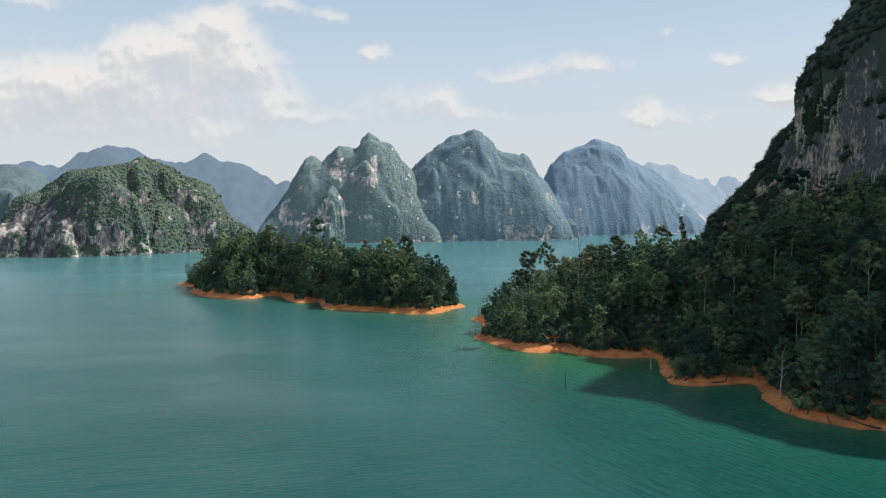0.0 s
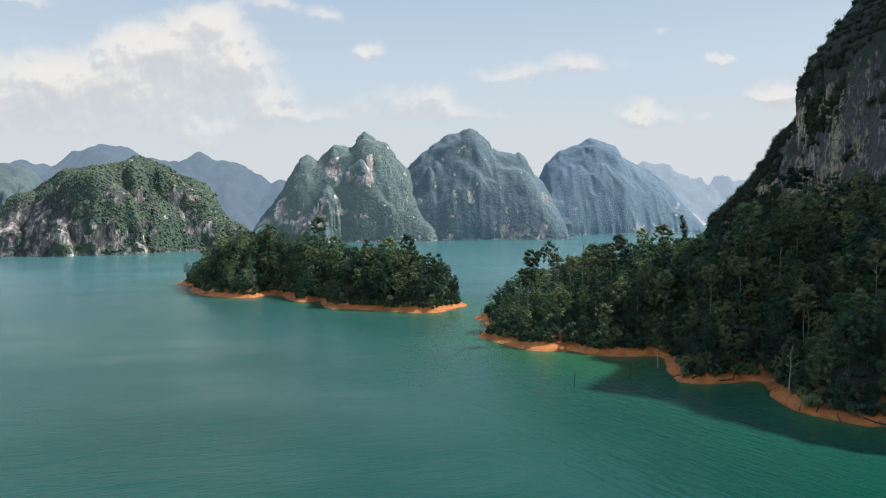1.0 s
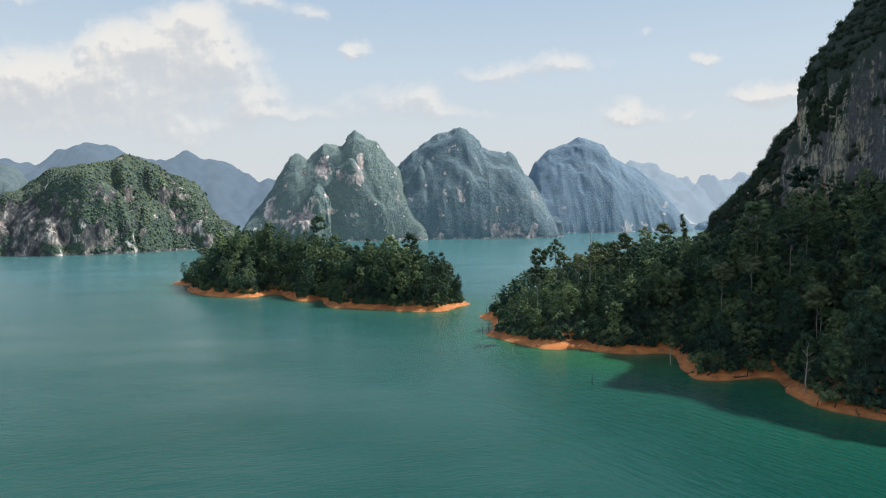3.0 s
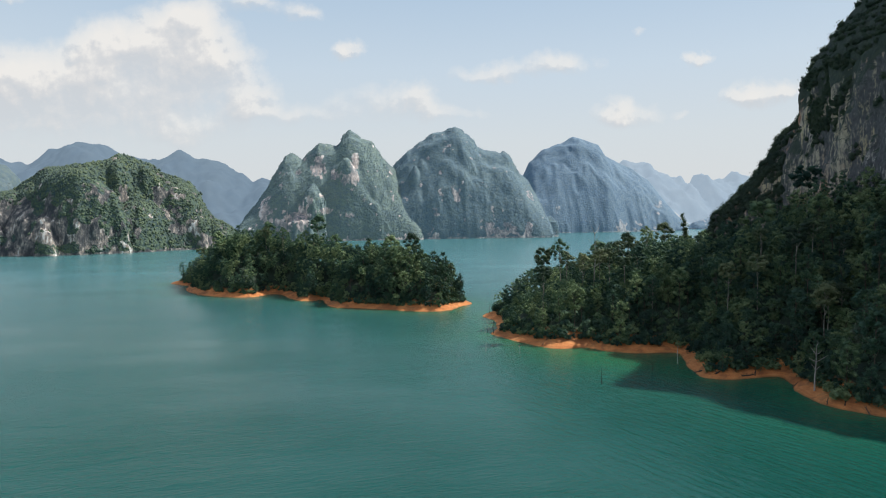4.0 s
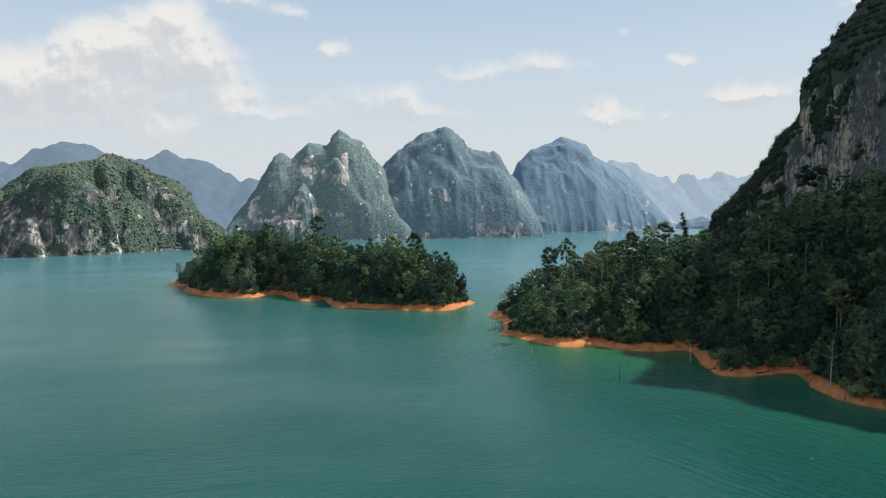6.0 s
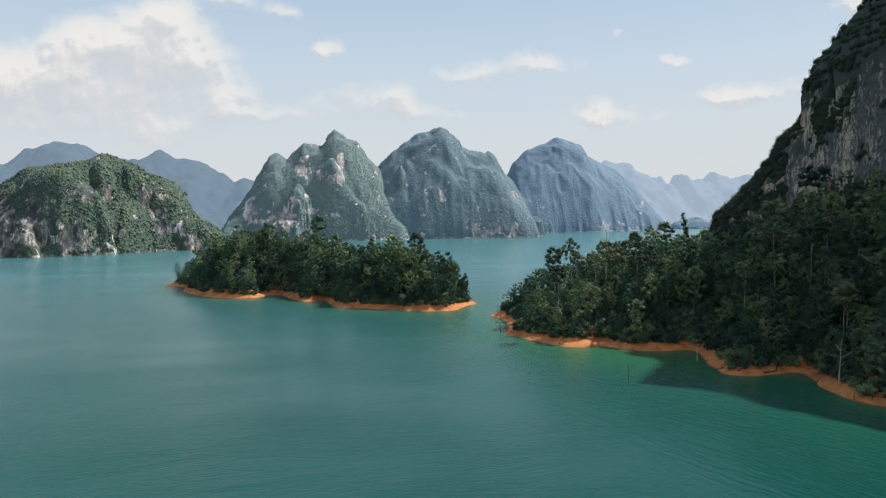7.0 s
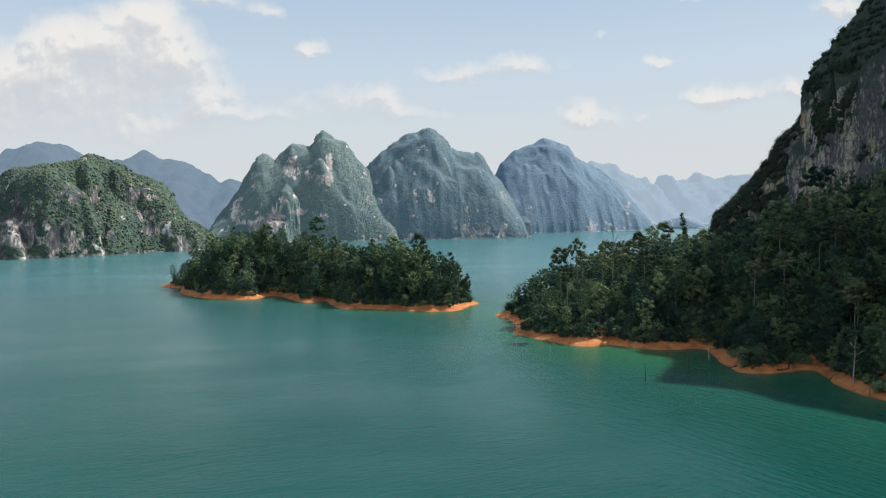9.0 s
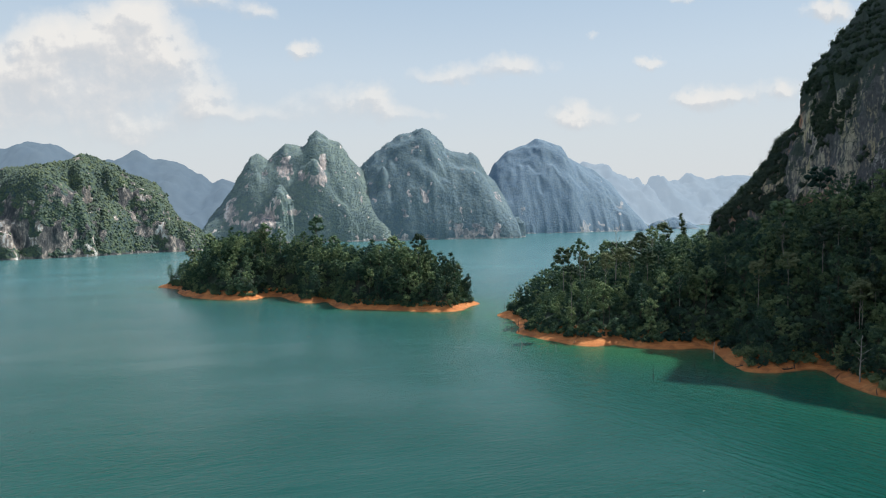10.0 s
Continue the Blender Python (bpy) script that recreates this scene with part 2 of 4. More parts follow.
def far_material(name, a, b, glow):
    """A plain hazy backdrop of distant ridges: the haze is a glow in its own colour."""
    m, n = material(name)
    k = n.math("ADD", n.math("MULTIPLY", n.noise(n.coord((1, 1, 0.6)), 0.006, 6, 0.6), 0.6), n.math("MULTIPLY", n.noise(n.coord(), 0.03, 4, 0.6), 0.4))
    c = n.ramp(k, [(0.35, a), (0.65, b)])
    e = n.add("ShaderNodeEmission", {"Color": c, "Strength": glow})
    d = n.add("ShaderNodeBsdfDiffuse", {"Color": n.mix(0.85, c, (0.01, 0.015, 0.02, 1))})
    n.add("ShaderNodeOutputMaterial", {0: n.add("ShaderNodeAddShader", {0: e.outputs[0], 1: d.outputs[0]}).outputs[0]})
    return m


GREENS = [(0.10, (0.034, 0.071, 0.063)), (0.40, (0.072, 0.132, 0.092)), (0.66, (0.138, 0.210, 0.113)), (0.92, (0.26, 0.33, 0.165))]
LEAF_DARK, LEAF_WOODS = leaf_material("forest_leaves", GREENS), leaf_material("joined_forest_leaves", GREENS, joined=True)
LEAF_TALL = leaf_material("tall_tree_leaves", [(0.12, (0.036, 0.060, 0.048)), (0.5, (0.090, 0.125, 0.072)), (0.95, (0.26, 0.28, 0.15))])
LEAF_PALE = leaf_material("silvery_leaves", [(0.1, (0.16, 0.20, 0.15)), (0.9, (0.42, 0.46, 0.38))])
LEAF_SCRUB = leaf_material("cliff_scrub_leaves", [(0.1, (0.030, 0.048, 0.046)), (0.5, (0.048, 0.072, 0.058)), (1.0, (0.085, 0.110, 0.070))])
BARK = bark_material("pale_bark", (0.16, 0.14, 0.115), (0.42, 0.39, 0.34))
BARK_DARK = bark_material("dark_bark", (0.05, 0.04, 0.03), (0.16, 0.13, 0.10))
BARK_DEAD = bark_material("grey_dead_wood", (0.20, 0.18, 0.155), (0.46, 0.43, 0.39))
BARK_WET = bark_material("wet_dark_wood", (0.02, 0.018, 0.014), (0.08, 0.07, 0.055))
# the nearer hill: its greens hold a little blue haze
HILL = hill_material("wooded_limestone", [(0.30, (0.050, 0.082, 0.088)), (0.47, (0.072, 0.110, 0.100)), (0.62, (0.118, 0.160, 0.104))],
                     [(0.42, (0.060, 0.066, 0.074)), (0.48, (0.115, 0.115, 0.118)), (0.52, (0.22, 0.205, 0.195)), (0.555, (0.40, 0.33, 0.28)), (0.60, (0.70, 0.68, 0.65))], 6.0, 0.8)
# aerial haze put into the greens and rocks of the farther mountains
HILL_MID = hill_material("haze_tinted_wooded_limestone", [(0.28, (0.150, 0.212, 0.234)), (0.46, (0.172, 0.238, 0.244)), (0.66, (0.215, 0.280, 0.240))],
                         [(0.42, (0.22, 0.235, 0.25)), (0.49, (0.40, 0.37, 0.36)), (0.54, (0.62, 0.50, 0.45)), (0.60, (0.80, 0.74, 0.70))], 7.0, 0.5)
HILL_BLUE_HAZE = hill_material("dark_haze_wooded_limestone", [(0.28, (0.128, 0.196, 0.246)), (0.46, (0.148, 0.220, 0.260)), (0.66, (0.182, 0.248, 0.260))],
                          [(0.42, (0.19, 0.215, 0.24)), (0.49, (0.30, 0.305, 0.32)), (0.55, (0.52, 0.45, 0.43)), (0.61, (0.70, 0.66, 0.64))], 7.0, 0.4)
HILL_FAR = hill_material("far_haze_wooded_limestone", [(0.30, (0.128, 0.202, 0.288)), (0.48, (0.156, 0.234, 0.314)), (0.64, (0.190, 0.268, 0.330))],
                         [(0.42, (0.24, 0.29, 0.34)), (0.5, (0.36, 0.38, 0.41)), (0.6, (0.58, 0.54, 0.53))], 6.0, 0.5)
HILL_WEST = hill_material("grey_haze_wooded_limestone", [(0.28, (0.098, 0.142, 0.172)), (0.48, (0.115, 0.160, 0.180)), (0.68, (0.140, 0.182, 0.180))],
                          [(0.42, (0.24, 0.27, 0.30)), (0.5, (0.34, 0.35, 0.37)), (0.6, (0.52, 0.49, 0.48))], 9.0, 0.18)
# low stops of the hill's crowns blued for thin haze
COVER = cover_material("hill_tree_cover", [(0.10, (0.048, 0.075, 0.082)), (0.45, (0.080, 0.112, 0.092)), (0.75, (0.122, 0.158, 0.098)), (1.0, (0.175, 0.208, 0.110))])
# crowns on the mountains, paled and blued to stand for haze
COVER_MID = cover_material("hazed_mountain_tree_cover", [(0.10, (0.128, 0.184, 0.212)), (0.5, (0.164, 0.224, 0.232)), (1.0, (0.218, 0.276, 0.235))])
COVER_BLUE_HAZE = cover_material("hazed_shaded_tree_cover", [(0.10, (0.118, 0.178, 0.228)), (0.5, (0.146, 0.210, 0.250)), (1.0, (0.186, 0.246, 0.252))])
COVER_FAR = cover_material("far_hazed_tree_cover", [(0.10, (0.180, 0.262, 0.350)), (0.5, (0.195, 0.280, 0.362)), (1.0, (0.218, 0.300, 0.368))])
# skyline ridges emit the haze colour and take little real light
FAR = far_material("glowing_haze_ridges", (0.150, 0.212, 0.280), (0.178, 0.240, 0.300), 0.98)
FARTHEST = far_material("pale_glowing_haze_ridges", (0.315, 0.400, 0.490), (0.350, 0.430, 0.510), 0.98)


def cliff_material():
    """Dark limestone face with pale, ochre and rust-coloured streaks."""
    m, n = material("streaked_cliff")
    g = n.add("ShaderNodeNewGeometry")
    nz = n.add("ShaderNodeSeparateXYZ", {0: g.outputs["True Normal"]}).outputs[2]
    z = n.add("ShaderNodeSeparateXYZ", {0: n.coord()}).outputs[2]
    streak = n.noise(n.coord((1, 1, 0.07)), 0.30, 6, 0.62, 0.4)
    thin = n.noise(n.coord((1, 1, 0.05)), 1.1, 4, 0.6, 0.2)
    patch = n.noise(n.coord((1, 1, 0.6)), 0.05, 4, 0.65, 0.4)
    grain = n.noise(n.coord((1, 1, 0.5)), 0.9, 5, 0.7)
    tint = n.noise(n.coord((1, 1, 0.5)), 0.03, 3, 0.5)
    k = n.math("ADD", n.math("MULTIPLY", streak, 0.30), n.math("ADD", n.math("MULTIPLY", patch, 0.44), n.math("ADD", n.math("MULTIPLY", n.math("SUBTRACT", grain, 0.5), 0.30), n.math("MULTIPLY", thin, 0.26))))
    pale = n.ramp(tint, [(0.38, (0.56, 0.53, 0.48)), (0.47, (0.54, 0.44, 0.26)), (0.55, (0.50, 0.44, 0.34)), (0.61, (0.54, 0.26, 0.15))])
    dark = n.ramp(grain, [(0.3, (0.060, 0.064, 0.070)), (0.7, (0.160, 0.160, 0.164))])
    rock = n.mix(n.ramp(k, [(0.485, (0, 0, 0)), (0.565, (1, 1, 1))]), dark, pale)
    moss = n.ramp(n.noise(n.coord(), 0.5, 4, 0.7), [(0.3, (0.034, 0.050, 0.044)), (0.7, (0.066, 0.086, 0.062))])
    high = n.math("MULTIPLY", n.math("SUBTRACT", z, 88.0), 0.035)
    high = n.math("MINIMUM", n.math("MAXIMUM", high, 0.0), 0.7)
    grow = n.math("ADD", n.math("ADD", nz, high), n.math("MULTIPLY", n.math("SUBTRACT", n.noise(n.coord((1, 1, 0.6)), 0.09, 6, 0.7), 0.5), 2.4))
    grow = n.ramp(grow, [(0.28, (0, 0, 0)), (0.42, (1, 1, 1))])
    b = finish(n, n.mix(grow, rock, moss), 0.9, n.math("ADD", streak, n.math("MULTIPLY", grain, 0.4)), 0.8, 1.5)
    n.add("ShaderNodeOutputMaterial", {0: b.outputs[0]})
    return m


def ground_material():
    """Bare orange laterite at the water's edge, leaf litter above it."""
    m, n = material("laterite_shore")
    z = n.add("ShaderNodeSeparateXYZ", {0: n.coord()}).outputs[2]
    a = n.noise(n.coord(), 0.25, 5, 0.6)
    lines = n.noise(n.coord((0.15, 0.15, 3.0)), 1.0, 4, 0.6)
    grain = n.noise(n.coord(), 2.5, 4, 0.65)
    c = n.ramp(n.math("ADD", n.math("MULTIPLY", a, 0.5), n.math("ADD", n.math("MULTIPLY", lines, 0.3), n.math("MULTIPLY", grain, 0.2))),
               [(0.34, (0.38, 0.115, 0.034)), (0.48, (0.58, 0.205, 0.060)), (0.6, (0.68, 0.28, 0.092)), (0.75, (0.74, 0.40, 0.18))])
    stain = n.ramp(n.noise(n.coord((1, 1, 2)), 0.13, 5, 0.65, 0.6), [(0.40, (1, 1, 1)), (0.52, (0, 0, 0))])
    c = n.mix(n.math("MULTIPLY", stain, 0.6), c, (0.20, 0.075, 0.030, 1))
    wet = n.ramp(n.math("ADD", z, n.math("MULTIPLY", a, 0.3)), [(0.15, (1, 1, 1)), (0.45, (0, 0, 0))])
    c = n.mix(wet, c, n.mix(0.55, c, (0.16, 0.075, 0.02, 1)))
    litter = n.ramp(grain, [(0.3, (0.014, 0.028, 0.018)), (0.7, (0.032, 0.056, 0.032))])
    up = n.ramp(n.math("MULTIPLY", n.math("ADD", z, n.math("MULTIPLY", n.math("SUBTRACT", a, 0.5), 3.0)), 0.1), [(0.40, (0, 0, 0)), (0.52, (1, 1, 1))])
    b = finish(n, n.mix(up, c, litter), 0.9, n.math("ADD", a, n.math("MULTIPLY", grain, 0.4)), 0.6, 0.6)
    n.add("ShaderNodeOutputMaterial", {0: b.outputs[0]})
    return m


def water_material():
    """Milky teal lake water, greener over the shoals, with wind ripples and a painted far sheen."""
    m, n = material("teal_lake_water")
    shoal = n.add("ShaderNodeAttribute", attribute_name="shoal").outputs["Fac"]
    big = n.noise(n.coord((1, 0.5, 1)), 0.008, 4, 0.5, 0.5)
    deep = n.ramp(big, [(0.3, (0.002, 0.058, 0.047)), (0.7, (0.005, 0.080, 0.066))])
    # paler turquoise northwards: the far water's sky sheen put into its colour
    far_sheen = n.ramp(n.math("MULTIPLY", n.add("ShaderNodeSeparateXYZ", {0: n.coord()}).outputs[1], 0.001), [(0.14, (0, 0, 0)), (0.62, (1, 1, 1))])
    deep = n.mix(far_sheen, deep, (0.072, 0.200, 0.212, 1))
    c = n.mix(shoal, deep, (0.022, 0.134, 0.068, 1))
    turn = n.add("ShaderNodeMapping", {"Vector": n.coord(), "Rotation": (0, 0, radians(14)), "Scale": (2.8, 1.0, 1.0)}, vector_type="TEXTURE").outputs[0]
    ripple = n.noise(turn, 1.0, 4, 0.6, 0.5)
    swell = n.noise(turn, 0.22, 3, 0.5, 0.3)
    gust = n.ramp(n.noise(n.coord((0.6, 1, 1)), 0.018, 4, 0.55), [(0.36, (0.14, 0.14, 0.14)), (0.64, (0.72, 0.72, 0.72))])
    px, py, pz = n.add("ShaderNodeSeparateXYZ", {0: n.coord()}).outputs
    # an old boat wake crosses the bay as a band of rougher water
    off = n.math("ADD", n.math("MULTIPLY", n.math("SUBTRACT", px, 30.0), 0.964), n.math("MULTIPLY", n.math("SUBTRACT", py, 176.0), 0.264))
    off = n.math("ADD", off, n.math("MULTIPLY", n.math("SUBTRACT", n.noise(n.coord(), 0.03, 2), 0.5), 14.0))
    wake = n.math("EXPONENT", n.math("MULTIPLY", n.math("MULTIPLY", off, off), -0.012))
    wake = n.math("MULTIPLY", wake, n.ramp(n.math("MULTIPLY", py, 0.004), [(0.36, (1, 1, 1)), (0.82, (0.8, 0.8, 0.8)), (0.9, (0, 0, 0))]))
    h = n.math("MULTIPLY", n.math("ADD", ripple, n.math("MULTIPLY", swell, 1.2)), n.math("ADD", gust, n.math("MULTIPLY", wake, 0.22)))
    # its ripples run along it
    along = n.add("ShaderNodeMapping", {"Vector": n.coord(), "Rotation": (0, 0, radians(116)), "Scale": (5.0, 1.0, 1.0)}, vector_type="TEXTURE").outputs[0]
    crest = n.noise(along, 0.75, 3, 0.5, 0.4)
    broad = n.math("EXPONENT", n.math("MULTIPLY", n.math("MULTIPLY", off, off), -0.0014))
    h = n.math("ADD", h, n.math("MULTIPLY", n.math("MULTIPLY", crest, broad), 2.3))
    b = finish(n, c, 0.22, h, 0.9, 0.42, IOR=1.33, Specular_IOR_Level=0.38)
    n.add("ShaderNodeOutputMaterial", {0: b.outputs[0]})
    return m


CLIFF, GROUND, WATER = cliff_material(), ground_material(), water_material()

# ---- plan of the shores ----
ISLAND = rounded([(-193.9, 520.2), (-173.6, 494.7), (-165.3, 465.3), (-149.1, 434.6), (-126.2, 415.5), (-108.2, 413.1), (-101.7, 428.1), (-92.2, 420.3), (-81.6, 392.1), (-70.5, 385.2), (-65.6, 390), (-57.6, 358.4), (-42.4, 349.7), (-24, 338.7), (-6.6, 330.4), (4.9, 333.1), (11.4, 345.4), (20.7, 360.7),
                  (8, 385), (-15, 418), (-60, 462), (-105, 497), (-150, 520), (-172, 522)], 4)
MAINLAND = rounded([(18.4, 311.9), (22.2, 295.8), (19.9, 278.8), (15.7, 261.2), (19.1, 250.9), (25.9, 237.8), (33.6, 228.7), (44.6, 228.6), (48.8, 221.4), (57.2, 216.9), (70.2, 215.7), (69.3, 206.1), (65.8, 195.4), (63.4, 183.6), (65.5, 179.5), (69.2, 177.9), (75.6, 178), (84.8, 179.8), (85.7, 176.5), (83.9, 171.8), (80.7, 162.6), (79.3, 153.7), (81, 147.2), (84.7, 142.6), (88.5, 138.7), (93.5, 137.2),
                    (112, 118), (150, 85), (230, 55), (400, 60), (440, 300), (380, 500), (255, 500), (185, 440), (130, 400), (85, 362), (45, 335), (26, 322)], 4)
TOWER = (280.0, 215.0, 133.0, 120.0)  # the karst tower's middle and half widths


def tower_out(x, y):
    """Metres outside the tower's foot, roughly."""
    cx, cy, a, b = TOWER
    return ((np.abs((np.asarray(x) - cx) / a) ** 3 + np.abs((np.asarray(y) - cy) / b) ** 3) ** (1 / 3) - 1) * (a + b) / 2


def bank(d, x, y):
    """Height of the bare bank at d metres in from the waterline."""
    d = d + 1.3 * fbm(np.asarray(x) / 9, np.asarray(y) / 11, 0, 3, 5)
    return np.where(d < 0, np.maximum(0.5 * d, -6), np.minimum(0.42 * d, 3.4 + 0.05 * d)) + 0.25 * fbm(np.asarray(x) / 2.5, np.asarray(y) / 2.5, 0, 3, 9)


def island_height(x, y):
    d = inside(x, y, ISLAND)
    top = 26 * (1 - np.exp(-np.maximum(d - 7, 0) / 15)) * np.interp(x, [-191, -165, -141, -105, -85, -40, 0, 20], [0.2, 0.35, 0.75, 1.0, 0.95, 0.55, 0.30, 0.2])
    return bank(d, x, y) + top + 1.5 * fbm(np.asarray(x) / 25, np.asarray(y) / 25, 0, 3, 3) * smooth(6, 20, d)


def mainland_height(x, y):
    d = inside(x, y, MAINLAND)
    D = np.maximum(tower_out(x, y), 0)
    rise = 7 * (1 - np.exp(-np.maximum(d - 7, 0) / 16)) + 32 * np.exp(-(D / 48) ** 1.4) * smooth(4, 26, d) * (1 - 0.55 * smooth(270, 350, y))
    return bank(d, x, y) + rise + 2.0 * fbm(np.asarray(x) / 25, np.asarray(y) / 25, 0, 3, 4) * smooth(6, 20, d)


def land(name, xs, ys, height, label):
    X, Y = np.meshgrid(xs, ys, indexing="ij")
    Z = height(X, Y)
    F = grid_faces(len(xs), len(ys))
    zf = Z.ravel()
    F = F[(zf[F] > -5.0).any(1)]
    ob = new(name, mesh_of(name, np.stack([X, Y, Z], -1).reshape(-1, 3), F, GROUND, True))
    return tagged(ob, label, "ground", kind="structure")


# ---- water ----
def stretch(lo, hi, near_lo, near_hi, step):
    a = near_lo - np.geomspace(step, near_lo - lo, 24)[::-1]
    b = near_hi + np.geomspace(step, hi - near_hi, 24)
    return np.concatenate([a, np.arange(near_lo, near_hi + 0.1, step), b])


xs, ys = stretch(-9000, 9000, -230, 130, 3.0), stretch(-9000, 9000, 90, 540, 3.0)
X, Y = np.meshgrid(xs, ys, indexing="ij")
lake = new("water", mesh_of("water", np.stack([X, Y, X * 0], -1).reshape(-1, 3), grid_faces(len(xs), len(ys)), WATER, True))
shore = np.maximum(inside(X, Y, ISLAND), inside(X, Y, MAINLAND)).ravel()
bay = np.exp(-(((X - 48) / 26) ** 2 + ((Y - 208) / 20) ** 2)).ravel()
near_main = np.exp(np.minimum(inside(X, Y, MAINLAND), 0) / 34.0).ravel()
shoal = np.clip(np.exp(np.minimum(shore, 0) / 11.0) * 0.75 + 0.42 * near_main + 0.5 * bay, 0, 1)
lake.data.attributes.new("shoal", "FLOAT", "POINT").data.foreach_set("value", shoal.astype(np.float32))
tagged(lake, "calm milky teal lake water with fine wind ripples", "lake", kind="structure")

land("ground_island", np.arange(-215, 45, 2.0), np.arange(315, 545, 2.0), island_height, "orange laterite bank and wooded rise of a small island")
land("ground_mainland", np.concatenate([np.arange(-5, 180, 1.8), np.arange(180, 460, 6)]), np.arange(30, 525, 1.8), mainland_height, "bare orange laterite shore below a steep wooded slope")


# ---- the karst tower ----
def karst_tower():
    """A steep rock wall that turns into a rounded, overgrown summit."""
    cx, cy, a, b = TOWER
    th = np.concatenate([np.linspace(radians(100), radians(215), 320), np.linspace(radians(215), radians(460), 60)[1:-1]])
    wall = np.linspace(0, 1, 110)
    dome = np.linspace(0, 1, 64)[1:]
    ins = np.concatenate([10 * wall ** 1.2, 10 + 110 * dome])
    hgt = np.concatenate([16 + 94 * wall, 110 + 160 * dome ** 0.86])
    T, I = np.meshgrid(th, ins, indexing="ij")
    ux, uy = np.cos(T), np.sin(T)
    north, front = smooth(0.60, 0.86, uy), smooth(-0.3, -0.98, uy)
    Z = 16 + (np.broadcast_to(hgt, T.shape) - 16) * (1 - 0.72 * north - 0.24 * front)
    full = (np.abs(ux) ** 3 + np.abs(uy) ** 3) ** (-1 / 3)
    shoulder = 40 * np.exp(-((T - radians(135)) / radians(9.5)) ** 2) * np.clip((112 - Z) / 66, 0, 1)
    shoulder = shoulder + 4 * np.exp(-((T - radians(138)) / radians(16)) ** 2) * smooth(136, 116, Z) * smooth(85, 105, Z)
    R = full * (1 - I / 126.5) * (a + b) / 2 + shoulder
    X, Y = cx + ux * R * a / ((a + b) / 2), cy + uy * R * b / ((a + b) / 2)
    rock = 9 * fbm(X / 30, Y / 30, Z / 90, 3, 21) + 5.5 * fbm(X / 10, Y / 10, Z / 34, 4, 22) + 2.2 * fbm(X / 3, Y / 3, Z / 9, 3, 23)
    ledge = 1.0 * fbm(X / 26, Y / 26, Z / 9, 3, 25)
    keep = smooth(115, 70, I)
    X, Y = X + ux * (rock + ledge) * keep, Y + uy * (rock + ledge) * keep
    Z = Z + (5 * fbm(X / 20, Y / 20, Z / 20, 4, 24)) * smooth(20, 45, Z)
    # unseen bumps on the summit, added to shape the shadow on the bay
    Z = Z + 26 * np.exp(-((X - 237) ** 2 + (Y - 232) ** 2) / 15.0 ** 2) * smooth(150, 190, Z) + 15 * np.exp(-((X - 239) ** 2 + (Y - 184) ** 2) / 15.0 ** 2) * smooth(150, 190, Z)
    # a further unseen rise, added to keep the sun off the forest below
    Z = Z + 24 * np.exp(-((X - 190) ** 2 + (Y - 268) ** 2) / 17.0 ** 2) * smooth(136, 152, Z)
    return X, Y, Z


TX, TY, TZ = karst_tower()
tower = tagged(new("karst_cliff", None), "dark limestone cliff with pale and ochre streaks above the forest", "cliff")
part("rock_face", mesh_of("rock_face", np.stack([TX, TY, TZ], -1).reshape(-1, 3), grid_faces(*TX.shape), CLIFF, True), tower)


# ---- foliage ----
def ico():
    g = (1 + 5 ** 0.5) / 2
    v = np.array([(-1, g, 0), (1, g, 0), (-1, -g, 0), (1, -g, 0), (0, -1, g), (0, 1, g), (0, -1, -g), (0, 1, -g), (g, 0, -1), (g, 0, 1), (-g, 0, -1), (-g, 0, 1)])
    f = np.array([(0, 11, 5), (0, 5, 1), (0, 1, 7), (0, 7, 10), (0, 10, 11), (1, 5, 9), (5, 11, 4), (11, 10, 2), (10, 7, 6), (7, 1, 8),
                  (3, 9, 4), (3, 4, 2), (3, 2, 6), (3, 6, 8), (3, 8, 9), (4, 9, 5), (2, 4, 11), (6, 2, 10), (8, 6, 7), (9, 8, 1)])
    return unit(v), f


ICO_V, ICO_F = ico()
OCTA_V = np.array([(1, 0, 0), (-1, 0, 0), (0, 1, 0), (0, -1, 0), (0, 0, 1), (0, 0, -1)], float)
OCTA_F = np.array([(0, 2, 4), (2, 1, 4), (1, 3, 4), (3, 0, 4), (2, 0, 5), (1, 2, 5), (3, 1, 5), (0, 3, 5)])


def sprays(rng, centre, normal, size):
    """Leaf sprays: small pointed pieces that lie like scales, some lifted and some drooping."""
    n = len(centre)
    a = unit(np.cross(normal, rng.normal(size=(n, 3))))
    b = np.cross(normal, a)
    s = (size * rng.uniform(0.6, 1.4, n))[:, None]
    tip = normal * s * rng.uniform(-0.45, 0.5, (n, 1))
    V = np.stack([centre + a * s + tip, centre - a * s * 0.6 + b * s * 0.62, centre - a * s * 0.6 - b * s * 0.62], 1).reshape(-1, 3)
    return V, np.arange(n * 3).reshape(-1, 3)


